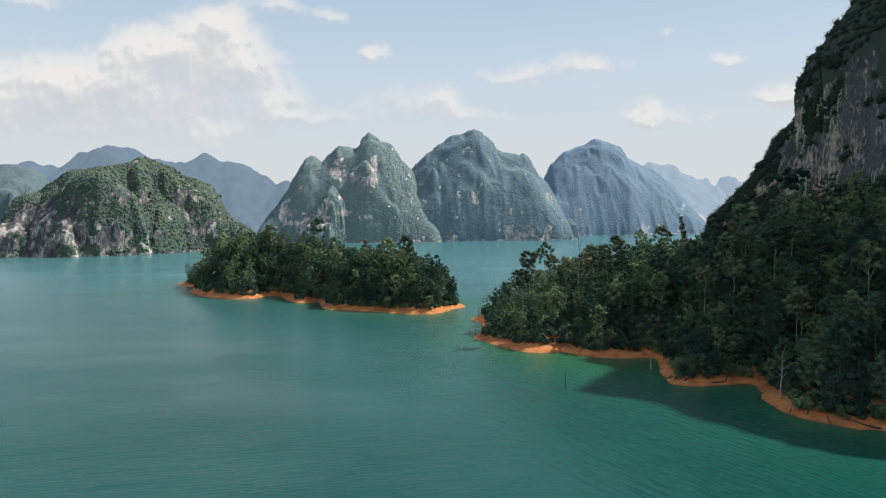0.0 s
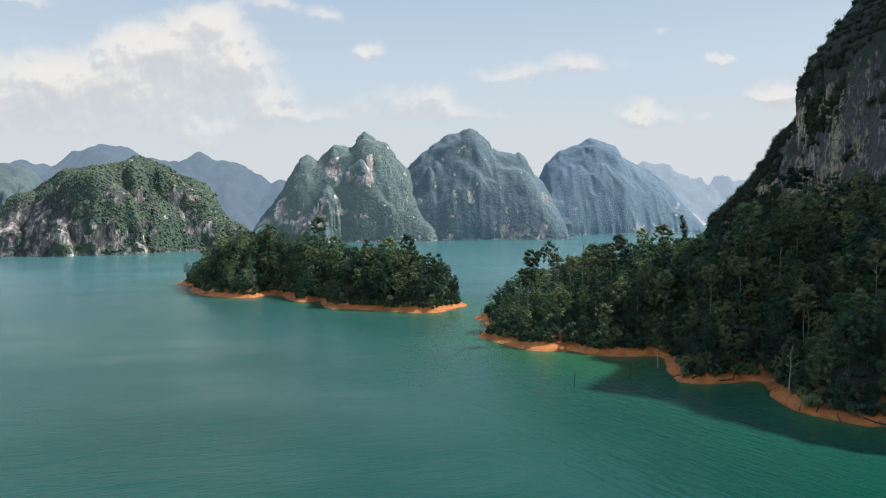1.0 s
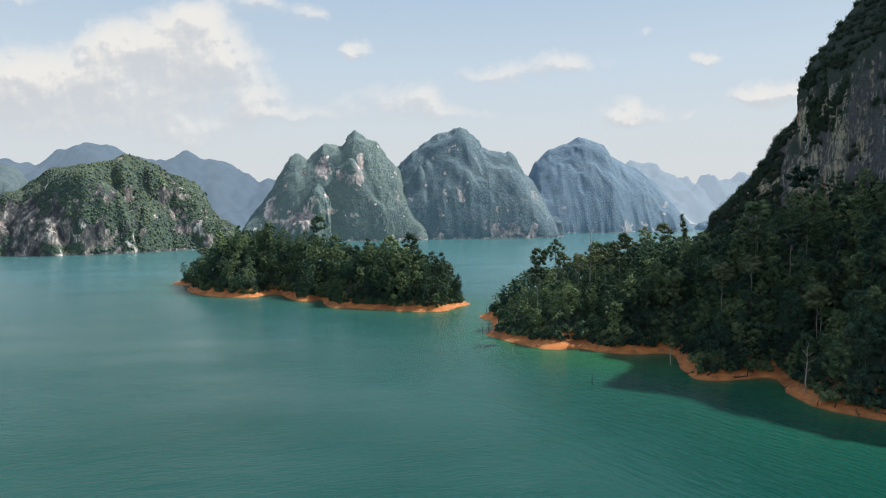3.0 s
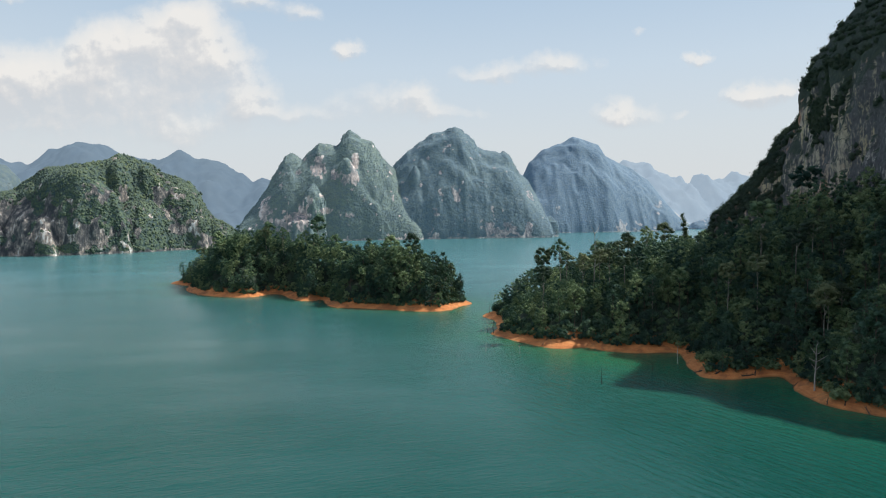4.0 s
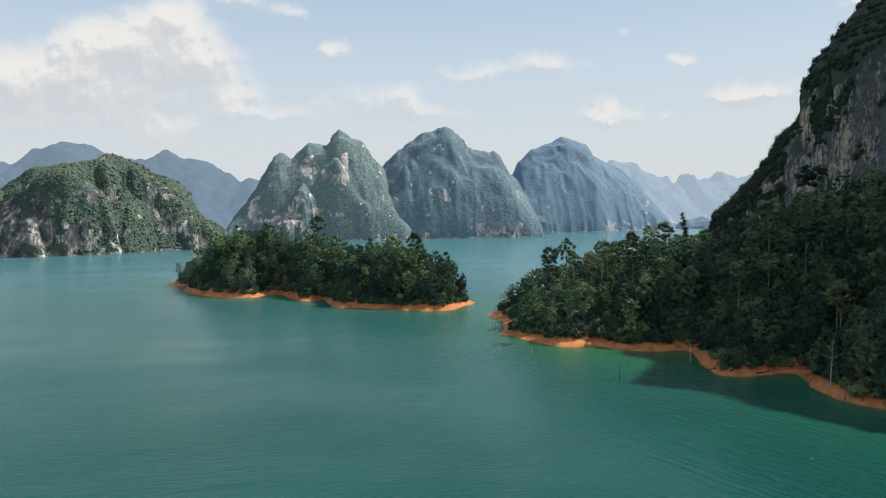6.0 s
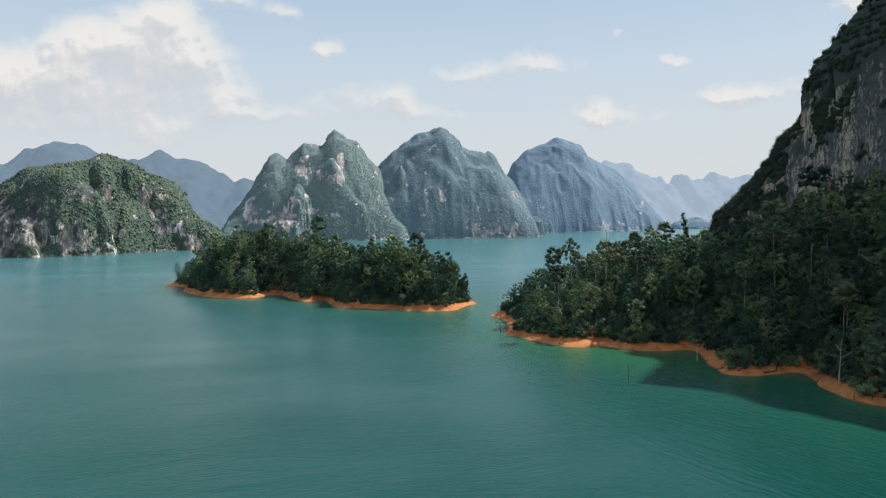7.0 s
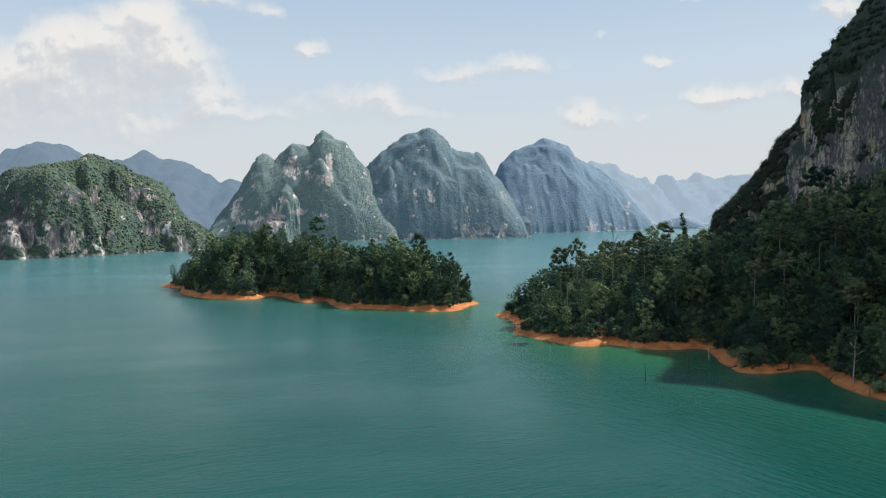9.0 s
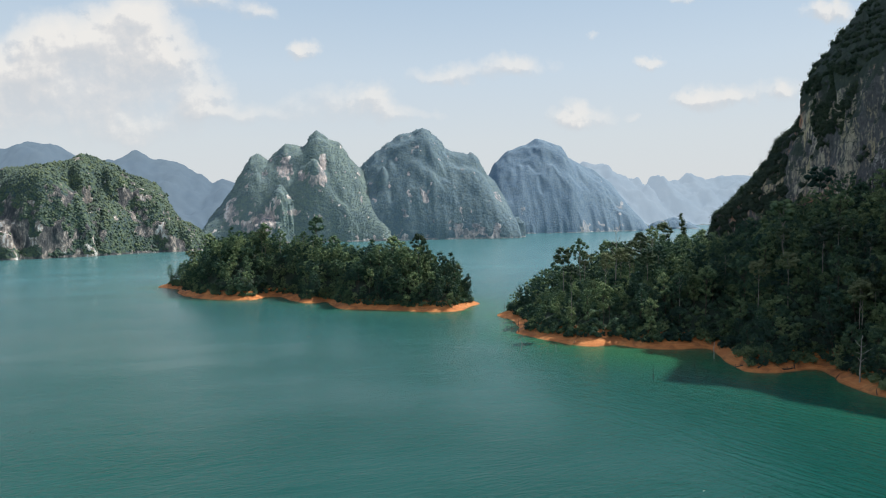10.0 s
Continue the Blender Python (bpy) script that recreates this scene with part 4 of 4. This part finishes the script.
def hill(name, crest, depth, step, mat, label, seed, crown, relief=1.0, spots=(), rocky=0.0, foot=1.5, trees=None, gap=5.0, sink=0.0, vary=0.7, ragged=0.28, towers=(), knobs=0):
    """A karst massif. crest: x, y and height along its skyline; it falls steeply towards the south over about that depth. spots of bare rock: x, z, half width, half height."""
    c = np.array(crest, float)
    xs = np.arange(c[0, 0], c[-1, 0], step)
    t = np.searchsorted(c[:, 0], xs, side="right").clip(1, len(c) - 1)
    f = (xs - c[t - 1, 0]) / (c[t, 0] - c[t - 1, 0])
    top = np.interp(xs, c[:, 0], c[:, 2]) * 0.35 + 0.65 * (c[t - 1, 2] + (c[t, 2] - c[t - 1, 2]) * f * f * (3 - 2 * f))
    mid = np.interp(xs, c[:, 0], c[:, 1])
    w = int(45 / step)
    body = np.convolve(np.pad(top, w, mode="edge"), np.hanning(2 * w + 1) / np.hanning(2 * w + 1).sum(), "valid")
    mid = np.convolve(np.pad(mid, w, mode="edge"), np.hanning(2 * w + 1) / np.hanning(2 * w + 1).sum(), "valid")
    ends = smooth(0, 40, xs - c[0, 0]) * smooth(0, 40, c[-1, 0] - xs)
    off = np.arange(-(1.8 if towers else 1.35) * depth, 0.45 * depth, step)
    X, O = np.meshgrid(xs, off, indexing="ij")
    Y = O + mid[:, None]
    spur = relief * (0.50 * fbm(X / 110, Y / 200, 1.7, 2, seed) + 0.32 * (0.25 - np.abs(fbm(X / 48, Y / 120, 5.1, 3, seed + 1))) + 0.04 * fbm(X / 15, Y / 20, 2.2, 3, seed + 2))
    reach = (0.35 + 0.65 * ends[:, None]) * (1 + 0.55 * spur)
    back = np.where(O < 0, -O / depth, O / (0.6 * depth)) / reach
    q = np.clip(back, 0, 1)
    h = top[:, None] + (body - top)[:, None] * smooth(0.02, 0.45, q)
    terrace = 0.018 * np.sin(q * 11 + 5 * fbm(X / 60, Y / 60, 0, 3, seed + 3)) * smooth(0, 0.2, q) * smooth(1, 0.8, q)
    Z = h * (np.clip(1 - q ** foot, 0, 1) ** (0.8 if foot < 2 else 0.6) + terrace) - 8 * (back > 1)
    Z = Z + smooth(0, 30, Z) * relief * (7 * fbm(X / 60, Y / 60, 0, 3, seed + 4) * smooth(0.05, 0.3, q) + 2.5 * fbm(X / 18, Y / 18, 0, 2, seed + 5))
    for tx, ty, ta, tb, th in towers:
        turn = np.maximum(1 + 0.5 * fbm(X / 45, Y / 45, th, 3, seed + 6), 0.86)
        d = np.clip(np.hypot((X - tx) / ta, (Y - ty) / tb) * turn, 0, 1)
        Z = np.maximum(Z, (th + 9 * relief * fbm(X / 25, Y / 25, 3.0, 3, seed + 8)) * (1 - d ** 2.6) ** 0.55 - 9 * (d >= 1))
    g = np.random.default_rng(seed)
    for _ in range(knobs):
        # shoulders and pinnacles that stand out of the slope
        i, q0 = int(g.integers(len(xs))), g.uniform(0.12, 0.9)
        kx, ky = xs[i], mid[i] - q0 * depth * (0.35 + 0.65 * ends[i])
        kh = body[i] * max(0.0, 1 - q0 ** foot) ** 0.8 * g.uniform(1.02, 1.22) + g.uniform(2, 10)
        ka = g.uniform(0.10, 0.30) * depth
        near = np.abs(xs - kx) < 2.2 * ka
        x2, y2 = X[near], Y[near]
        d = np.hypot((x2 - kx) / ka, (y2 - ky) / (ka * g.uniform(0.8, 1.6))) * (1 + 0.45 * fbm(x2 / 22, y2 / 22, kh, 3, seed + 16))
        top_k = min(kh, body[i] * 0.97) + 5 * fbm(x2 / 15, y2 / 15, 1.0, 3, seed + 17)
        Z[near] = np.maximum(Z[near], top_k * (1.0 - 0.30 * d ** 2) * smooth(1.25, 0.92, d) - 9 * (d >= 1.25))
    rows = []
    need = int(max(np.hypot(np.diff(y), np.diff(z)).sum() for y, z in zip(Y, Z)) / step)
    for x, y, z in zip(xs, Y, Z):
        run = np.concatenate([[0], np.cumsum(np.hypot(np.diff(y), np.diff(z)))])
        at = np.linspace(0, run[-1], need)
        rows.append(np.stack([np.full(need, x), np.interp(at, run, y), np.interp(at, run, z)], 1))
    V = np.array(rows)
    N = unit(np.cross(np.gradient(V, axis=0), np.gradient(V, axis=1)))
    shape, V, N = V.shape, V.reshape(-1, 3), N.reshape(-1, 3)
    x, y, z = V.T
    bare = rocky + 0.10 * smooth(0.35, 0.05, N[:, 2]) + 0.75 * smooth(5, 1.5, z)
    for sx, sz, sa, sb, *sw in spots:
        bare = bare + (sw[0] if sw else 0.76) * np.exp(-((x - sx) / sa) ** 2 - ((z - sz) / sb) ** 2)
    bare = bare + 0.95 * fbm(x / 18, y / 18, z / 34, 4, seed + 7) + 0.8 * fbm(x / 7, y / 7, z / 12, 3, seed + 15)
    wooded = smooth(0.56, 0.44, bare)
    crag = relief * (3.0 * fbm(x / 17, y / 17, z / 40, 4, seed + 13) - 2.5 * np.abs(fbm(x / 30, y / 30, z / 120, 3, seed + 14)))
    push = crag * smooth(0, 25, z) + (1 - wooded) * (2.6 * fbm(x / 9, y / 9, z / 45, 4, seed + 9) + 1.2 * fbm(x / 4, y / 4, z / 12, 2, seed + 10))
    V = V + N * (push * smooth(-2, 6, z))[:, None] * [1, 1, 0.8]
    F = grid_faces(*shape[:2])
    F = F[(z[F] > -4).any(1)]
    thing = tagged(new(name, None), label, "hill")
    me = mesh_of("wooded_rock", V, F, mat, True)
    me.attributes.new("bare", "FLOAT", "POINT").data.foreach_set("value", np.clip(bare, 0, 1.2).astype(np.float32))
    part("wooded_rock", me, thing)
    if trees:
        tree_cover(thing, V, N, bare < 0.5, step, gap, crown / 2, trees, seed + 20, sink, vary, ragged)
    return thing


def ridge(name, crest, y, depth, step, mat, label, seed):
    """A far ridge. crest: x and height, from west to east."""
    c = np.array(crest, float)
    xs, ys = np.arange(c[0, 0], c[-1, 0], step), np.arange(y - depth, y + step * 3, step)
    X, Y = np.meshgrid(xs, ys, indexing="ij")
    t = np.searchsorted(c[:, 0], xs, side="right").clip(1, len(c) - 1)
    f = (xs - c[t - 1, 0]) / (c[t, 0] - c[t - 1, 0])
    f = f * f * (3 - 2 * f)
    top = c[t - 1, 1] * (1 - f) + c[t, 1] * f
    back = np.clip((y - Y) / depth + 0.25 * fbm(X / 170, Y / 150, 0, 4, seed), 0, 1)
    Z = top[:, None] * (1 - back ** 1.5) + 22 * fbm(X / 90, Y / 90, 0, 4, seed + 1) * smooth(0, 0.2, back) * smooth(1, 0.7, back) + 9 * fbm(X / 45, Y / 45, 0, 4, seed + 2) - 8 * back
    flat = np.stack([X.ravel(), Y.ravel(), 0 * X.ravel()], 1)
    Z = Z + (22 * cells(flat, 95.0, seed + 3)[0] ** 0.5 + 9 * cells(flat, 40.0, seed + 5)[0] ** 0.5).reshape(Z.shape) - 13
    return tagged(new(name, mesh_of(name, np.stack([X, Y, Z], -1).reshape(-1, 3), grid_faces(*X.shape), mat, True)), label, "backdrop", kind="structure")


hill("karst_hill", [(-704, 1125, 0), (-692, 1125, 13), (-660, 1125, 67), (-628, 1128, 109), (-578, 1130, 142), (-524, 1135, 147), (-507, 1150, 154), (-485, 1190, 168), (-447, 1205, 155), (-427, 1220, 136), (-391, 1250, 125), (-376, 1262, 104), (-374, 1270, 77), (-340, 1285, 39), (-320, 1290, 30), (-307, 1290, 0)],
     95, 2.1, HILL, "steep wooded limestone hill with grey and white bare rock at its foot", 51, 5.2, 0.8, rocky=0.10, knobs=30, trees=COVER, gap=3.4, sink=-0.48, vary=0.6, ragged=0.24, towers=[(-520, 1078, 72, 52, 132), (-628, 1100, 52, 50, 98), (-405, 1215, 52, 60, 112), (-450, 1140, 55, 55, 82), (-350, 1245, 40, 40, 52), (-575, 1068, 55, 46, 72)],
     spots=[(-570, 42, 80, 40, 0.34), (-660, 35, 40, 40, 0.2), (-525, 68, 16, 24), (-557, 8, 14, 12), (-520, 26, 22, 8), (-478, 26, 18, 30), (-585, 45, 30, 30), (-465, 92, 5, 12), (-418, 100, 14, 10), (-385, 35, 25, 14), (-640, 30, 25, 25), (-345, 15, 12, 14)])
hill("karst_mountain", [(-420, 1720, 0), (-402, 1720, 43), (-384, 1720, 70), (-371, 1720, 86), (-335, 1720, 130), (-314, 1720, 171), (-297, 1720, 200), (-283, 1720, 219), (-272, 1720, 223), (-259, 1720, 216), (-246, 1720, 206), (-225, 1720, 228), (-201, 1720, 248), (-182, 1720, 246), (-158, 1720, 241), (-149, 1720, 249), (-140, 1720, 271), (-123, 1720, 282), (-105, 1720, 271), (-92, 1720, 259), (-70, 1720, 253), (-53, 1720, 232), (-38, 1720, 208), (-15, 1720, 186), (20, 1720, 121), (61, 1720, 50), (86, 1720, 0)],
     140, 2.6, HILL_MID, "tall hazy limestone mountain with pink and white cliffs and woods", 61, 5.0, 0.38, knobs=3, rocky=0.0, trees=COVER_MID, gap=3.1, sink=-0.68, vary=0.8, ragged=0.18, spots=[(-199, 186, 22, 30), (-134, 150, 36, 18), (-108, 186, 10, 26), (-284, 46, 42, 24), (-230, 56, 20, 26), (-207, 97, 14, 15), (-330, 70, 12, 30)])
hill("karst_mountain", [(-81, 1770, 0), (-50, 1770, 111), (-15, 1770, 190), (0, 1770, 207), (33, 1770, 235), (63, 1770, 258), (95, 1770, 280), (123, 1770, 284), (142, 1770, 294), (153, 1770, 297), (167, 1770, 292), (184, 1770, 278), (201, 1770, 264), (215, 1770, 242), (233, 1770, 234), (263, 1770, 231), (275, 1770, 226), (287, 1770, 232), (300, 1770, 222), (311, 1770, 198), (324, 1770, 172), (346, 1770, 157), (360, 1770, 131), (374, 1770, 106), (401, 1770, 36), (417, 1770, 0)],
     165, 2.7, HILL_BLUE_HAZE, "broad hazy limestone mountain falling sheer to the lake", 71, 5.0, 0.42, foot=1.6, knobs=3, rocky=-0.08, trees=COVER_BLUE_HAZE, gap=3.2, sink=-0.78, vary=0.75, ragged=0.16, spots=[(106, 114, 8, 26), (143, 107, 13, 22), (79, 10, 16, 20), (230, 22, 30, 32), (270, 22, 20, 26), (340, 105, 12, 16), (320, 20, 12, 30)])
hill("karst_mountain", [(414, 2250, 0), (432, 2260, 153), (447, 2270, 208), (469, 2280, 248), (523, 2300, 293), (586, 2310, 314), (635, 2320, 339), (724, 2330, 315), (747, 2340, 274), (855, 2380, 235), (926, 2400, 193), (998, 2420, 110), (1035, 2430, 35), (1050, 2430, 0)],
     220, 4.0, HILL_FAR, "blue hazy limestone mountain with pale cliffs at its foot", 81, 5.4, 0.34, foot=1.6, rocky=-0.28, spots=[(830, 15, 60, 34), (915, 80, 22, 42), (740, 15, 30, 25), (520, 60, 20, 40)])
hill("wooded_islet", [(1120, 2460, 0), (1150, 2460, 26), (1190, 2460, 36), (1240, 2460, 46), (1290, 2460, 32), (1330, 2460, 14), (1345, 2460, 0)], 45, 3.0, HILL_FAR, "low hazy blue wooded islet far across the lake", 91, 8.0, 0.4, trees=COVER_FAR, gap=4.0, sink=-0.85, vary=0.4, ragged=0.12)
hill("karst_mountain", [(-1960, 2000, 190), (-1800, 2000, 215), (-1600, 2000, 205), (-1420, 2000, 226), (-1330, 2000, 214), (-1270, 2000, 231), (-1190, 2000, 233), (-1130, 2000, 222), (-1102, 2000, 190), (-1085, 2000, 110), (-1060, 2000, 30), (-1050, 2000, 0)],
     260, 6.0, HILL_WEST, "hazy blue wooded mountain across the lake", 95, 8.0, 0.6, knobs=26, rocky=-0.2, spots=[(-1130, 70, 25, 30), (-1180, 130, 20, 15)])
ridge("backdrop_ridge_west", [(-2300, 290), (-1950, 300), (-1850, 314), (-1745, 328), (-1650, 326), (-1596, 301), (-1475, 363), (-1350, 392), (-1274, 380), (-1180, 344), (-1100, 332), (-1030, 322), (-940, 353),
      (-855, 316), (-755, 303), (-680, 256), (-628, 217), (-590, 230), (-480, 190), (-200, 150), (300, 160)], 3000, 420, 9.0, FAR, "long ridge of wooded hills on the skyline, glowing in blue haze", 101)
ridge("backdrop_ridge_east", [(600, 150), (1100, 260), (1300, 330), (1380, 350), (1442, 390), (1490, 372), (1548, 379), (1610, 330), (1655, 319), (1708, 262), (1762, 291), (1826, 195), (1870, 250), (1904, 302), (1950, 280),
      (1993, 271), (2079, 274), (2157, 326), (2215, 290), (2275, 273), (2394, 299), (2494, 296), (2700, 250)], 4000, 500, 11.0, FARTHEST, "ridge of hills on the far skyline, glowing in pale blue haze", 111)


# ---- dead wood in the water and on the bank ----
def dead_trunk(name, x, y, z, height, lean, r, mat, label, seed, limbs=0):
    g = np.random.default_rng(seed)
    end = np.array([lean[0], lean[1], height])
    stem = bent(g, (0, 0, -1.5), end, 7, 0.3)
    thing = tagged(new(name, None), label, "dead tree", "drowned trunks" if name == "drowned_trunk" else "")
    thing.location = (x, y, z)
    part("trunk", mesh_of("trunk", *tube(stem, np.linspace(r * 1.2, r * 0.35, 7), 7), mat, True), thing)
    for q in range(limbs):
        s = stem[3 + q % 4]
        an = q * 2.4 + g.uniform(-0.4, 0.4)
        ln = height * g.uniform(0.12, 0.26)
        e = s + [ln * math.cos(an), ln * math.sin(an), ln * g.uniform(0.5, 1.1)]
        part("branch", mesh_of("branch", *tube(bent(g, s, e, 5, 0.6), np.linspace(r * 0.45, r * 0.12, 5), 5), mat, True), thing)


for i, (x, y, h, lx, ly, r) in enumerate([(8, 228, 3.2, 0.1, 0, 0.16), (16, 262, 5.5, 0.3, 0, 0.18), (14, 265, 3.5, -0.2, 0.1, 0.15), (19, 222, 2.6, -0.3, 0, 0.16), (53, 191, 2.8, 0.15, 0, 0.22),
                                          (33, 178, 4.8, 0.1, 0.1, 0.15), (65, 200, 5.6, 0, 0, 0.17), (-29, 327, 2.4, 0.1, 0, 0.18), (-178, 488, 3.0, 0.1, 0, 0.2), (12, 268, 2.2, 0.6, 0, 0.14), (22, 312, 6.0, 0.4, 0, 0.17)]):
    dead_trunk("drowned_trunk", x, y, 0, h, (lx, ly), r, BARK_WET if i % 3 else BARK_DEAD, "bare drowned trunk standing in the shallow water", 300 + i)
zz = float(mainland_height(np.array([57.0]), np.array([262.0]))[0])
dead_trunk("dead_tree", 57.0, 262.0, zz, 25.0, (0.8, -0.4), 0.26, BARK_DEAD, "tall bare dead tree rising out of the canopy", 331, 9)
zz = float(mainland_height(np.array([83.0]), np.array([160.0]))[0])
dead_trunk("dead_tree", 83.0, 160.0, zz, 11.5, (0.6, 0.2), 0.2, BARK_DEAD, "bare grey dead tree with forked branches on the bank", 330, 7)


def driftwood(x, y, length, turn, r, seed):
    """A log washed up on the bank, with a stub or two."""
    g = np.random.default_rng(seed)
    a = np.array([x - math.cos(turn) * length / 2, y - math.sin(turn) * length / 2])
    b = np.array([x + math.cos(turn) * length / 2, y + math.sin(turn) * length / 2])
    za, zb = [float(mainland_height(np.array([p[0]]), np.array([p[1]]))[0]) for p in (a, b)]
    thing = tagged(new("driftwood_log", None), "dark weathered driftwood log lying on the orange bank", "driftwood", "driftwood on the bank")
    line = bent(g, (*a, za + r * 0.6), (*b, zb + r * 0.6), 6, 0.25)
    part("trunk", mesh_of("trunk", *tube(line, np.linspace(r, r * 0.55, 6), 7), BARK_WET, True), thing)
    for q in (2, 4):
        e = line[q] + [g.uniform(-0.6, 0.6), g.uniform(-0.6, 0.6), g.uniform(0.4, 0.9)]
        part("branch_stub", mesh_of("branch_stub", *tube(bent(g, line[q], e, 3, 0.3), np.linspace(r * 0.45, r * 0.2, 3), 5), BARK_WET, True), thing)


for i, (x, y, ln, turn, r) in enumerate([(65.1, 187.3, 3, 2.3, 0.22), (68.4, 181.5, 1.9, 0.3, 0.24), (76.6, 180.1, 4.2, 0.2, 0.26), (79.5, 181.2, 3, 1, 0.2), (83.5, 169, 3.6, 0.7, 0.16), (81.2, 152.2, 3.2, 0.9, 0.14), (83.5, 149.2, 3.2, 0.9, 0.14), (85.1, 143.7, 3.4, 1.3, 0.15), (91.2, 139.9, 5.2, 2.4, 0.26), (30.7, 235.3, 5, 0.9, 0.17)]):
    driftwood(x, y, ln, turn, r, 400 + i)

# a silvery bush at the wood's edge
bush = np.random.default_rng(77)
P = np.array([96.0, 160.0, 0.0]) + bush.normal(scale=(1.6, 1.2, 0.0), size=(26, 3))
P[:, 2] = mainland_height(P[:, 0], P[:, 1]) + bush.uniform(0.8, 6.5, 26)
silver = tagged(new("silvery_bush", None), "tall bush with silvery pale leaves at the wood's edge", "bush")
part("foliage", mesh_of("foliage", *clumps(bush, P, bush.uniform(0.5, 1.0, 26), 40, 0.3, 0.9, 0.6), LEAF_PALE), silver)
part("stem", mesh_of("stem", *tube(bent(bush, (96, 160, float(mainland_height(np.array([96.0]), np.array([160.0]))[0]) - 0.5), (96, 160, P[:, 2].max()), 6, 0.2), np.linspace(0.14, 0.05, 6), 6), BARK_DARK, True), silver)
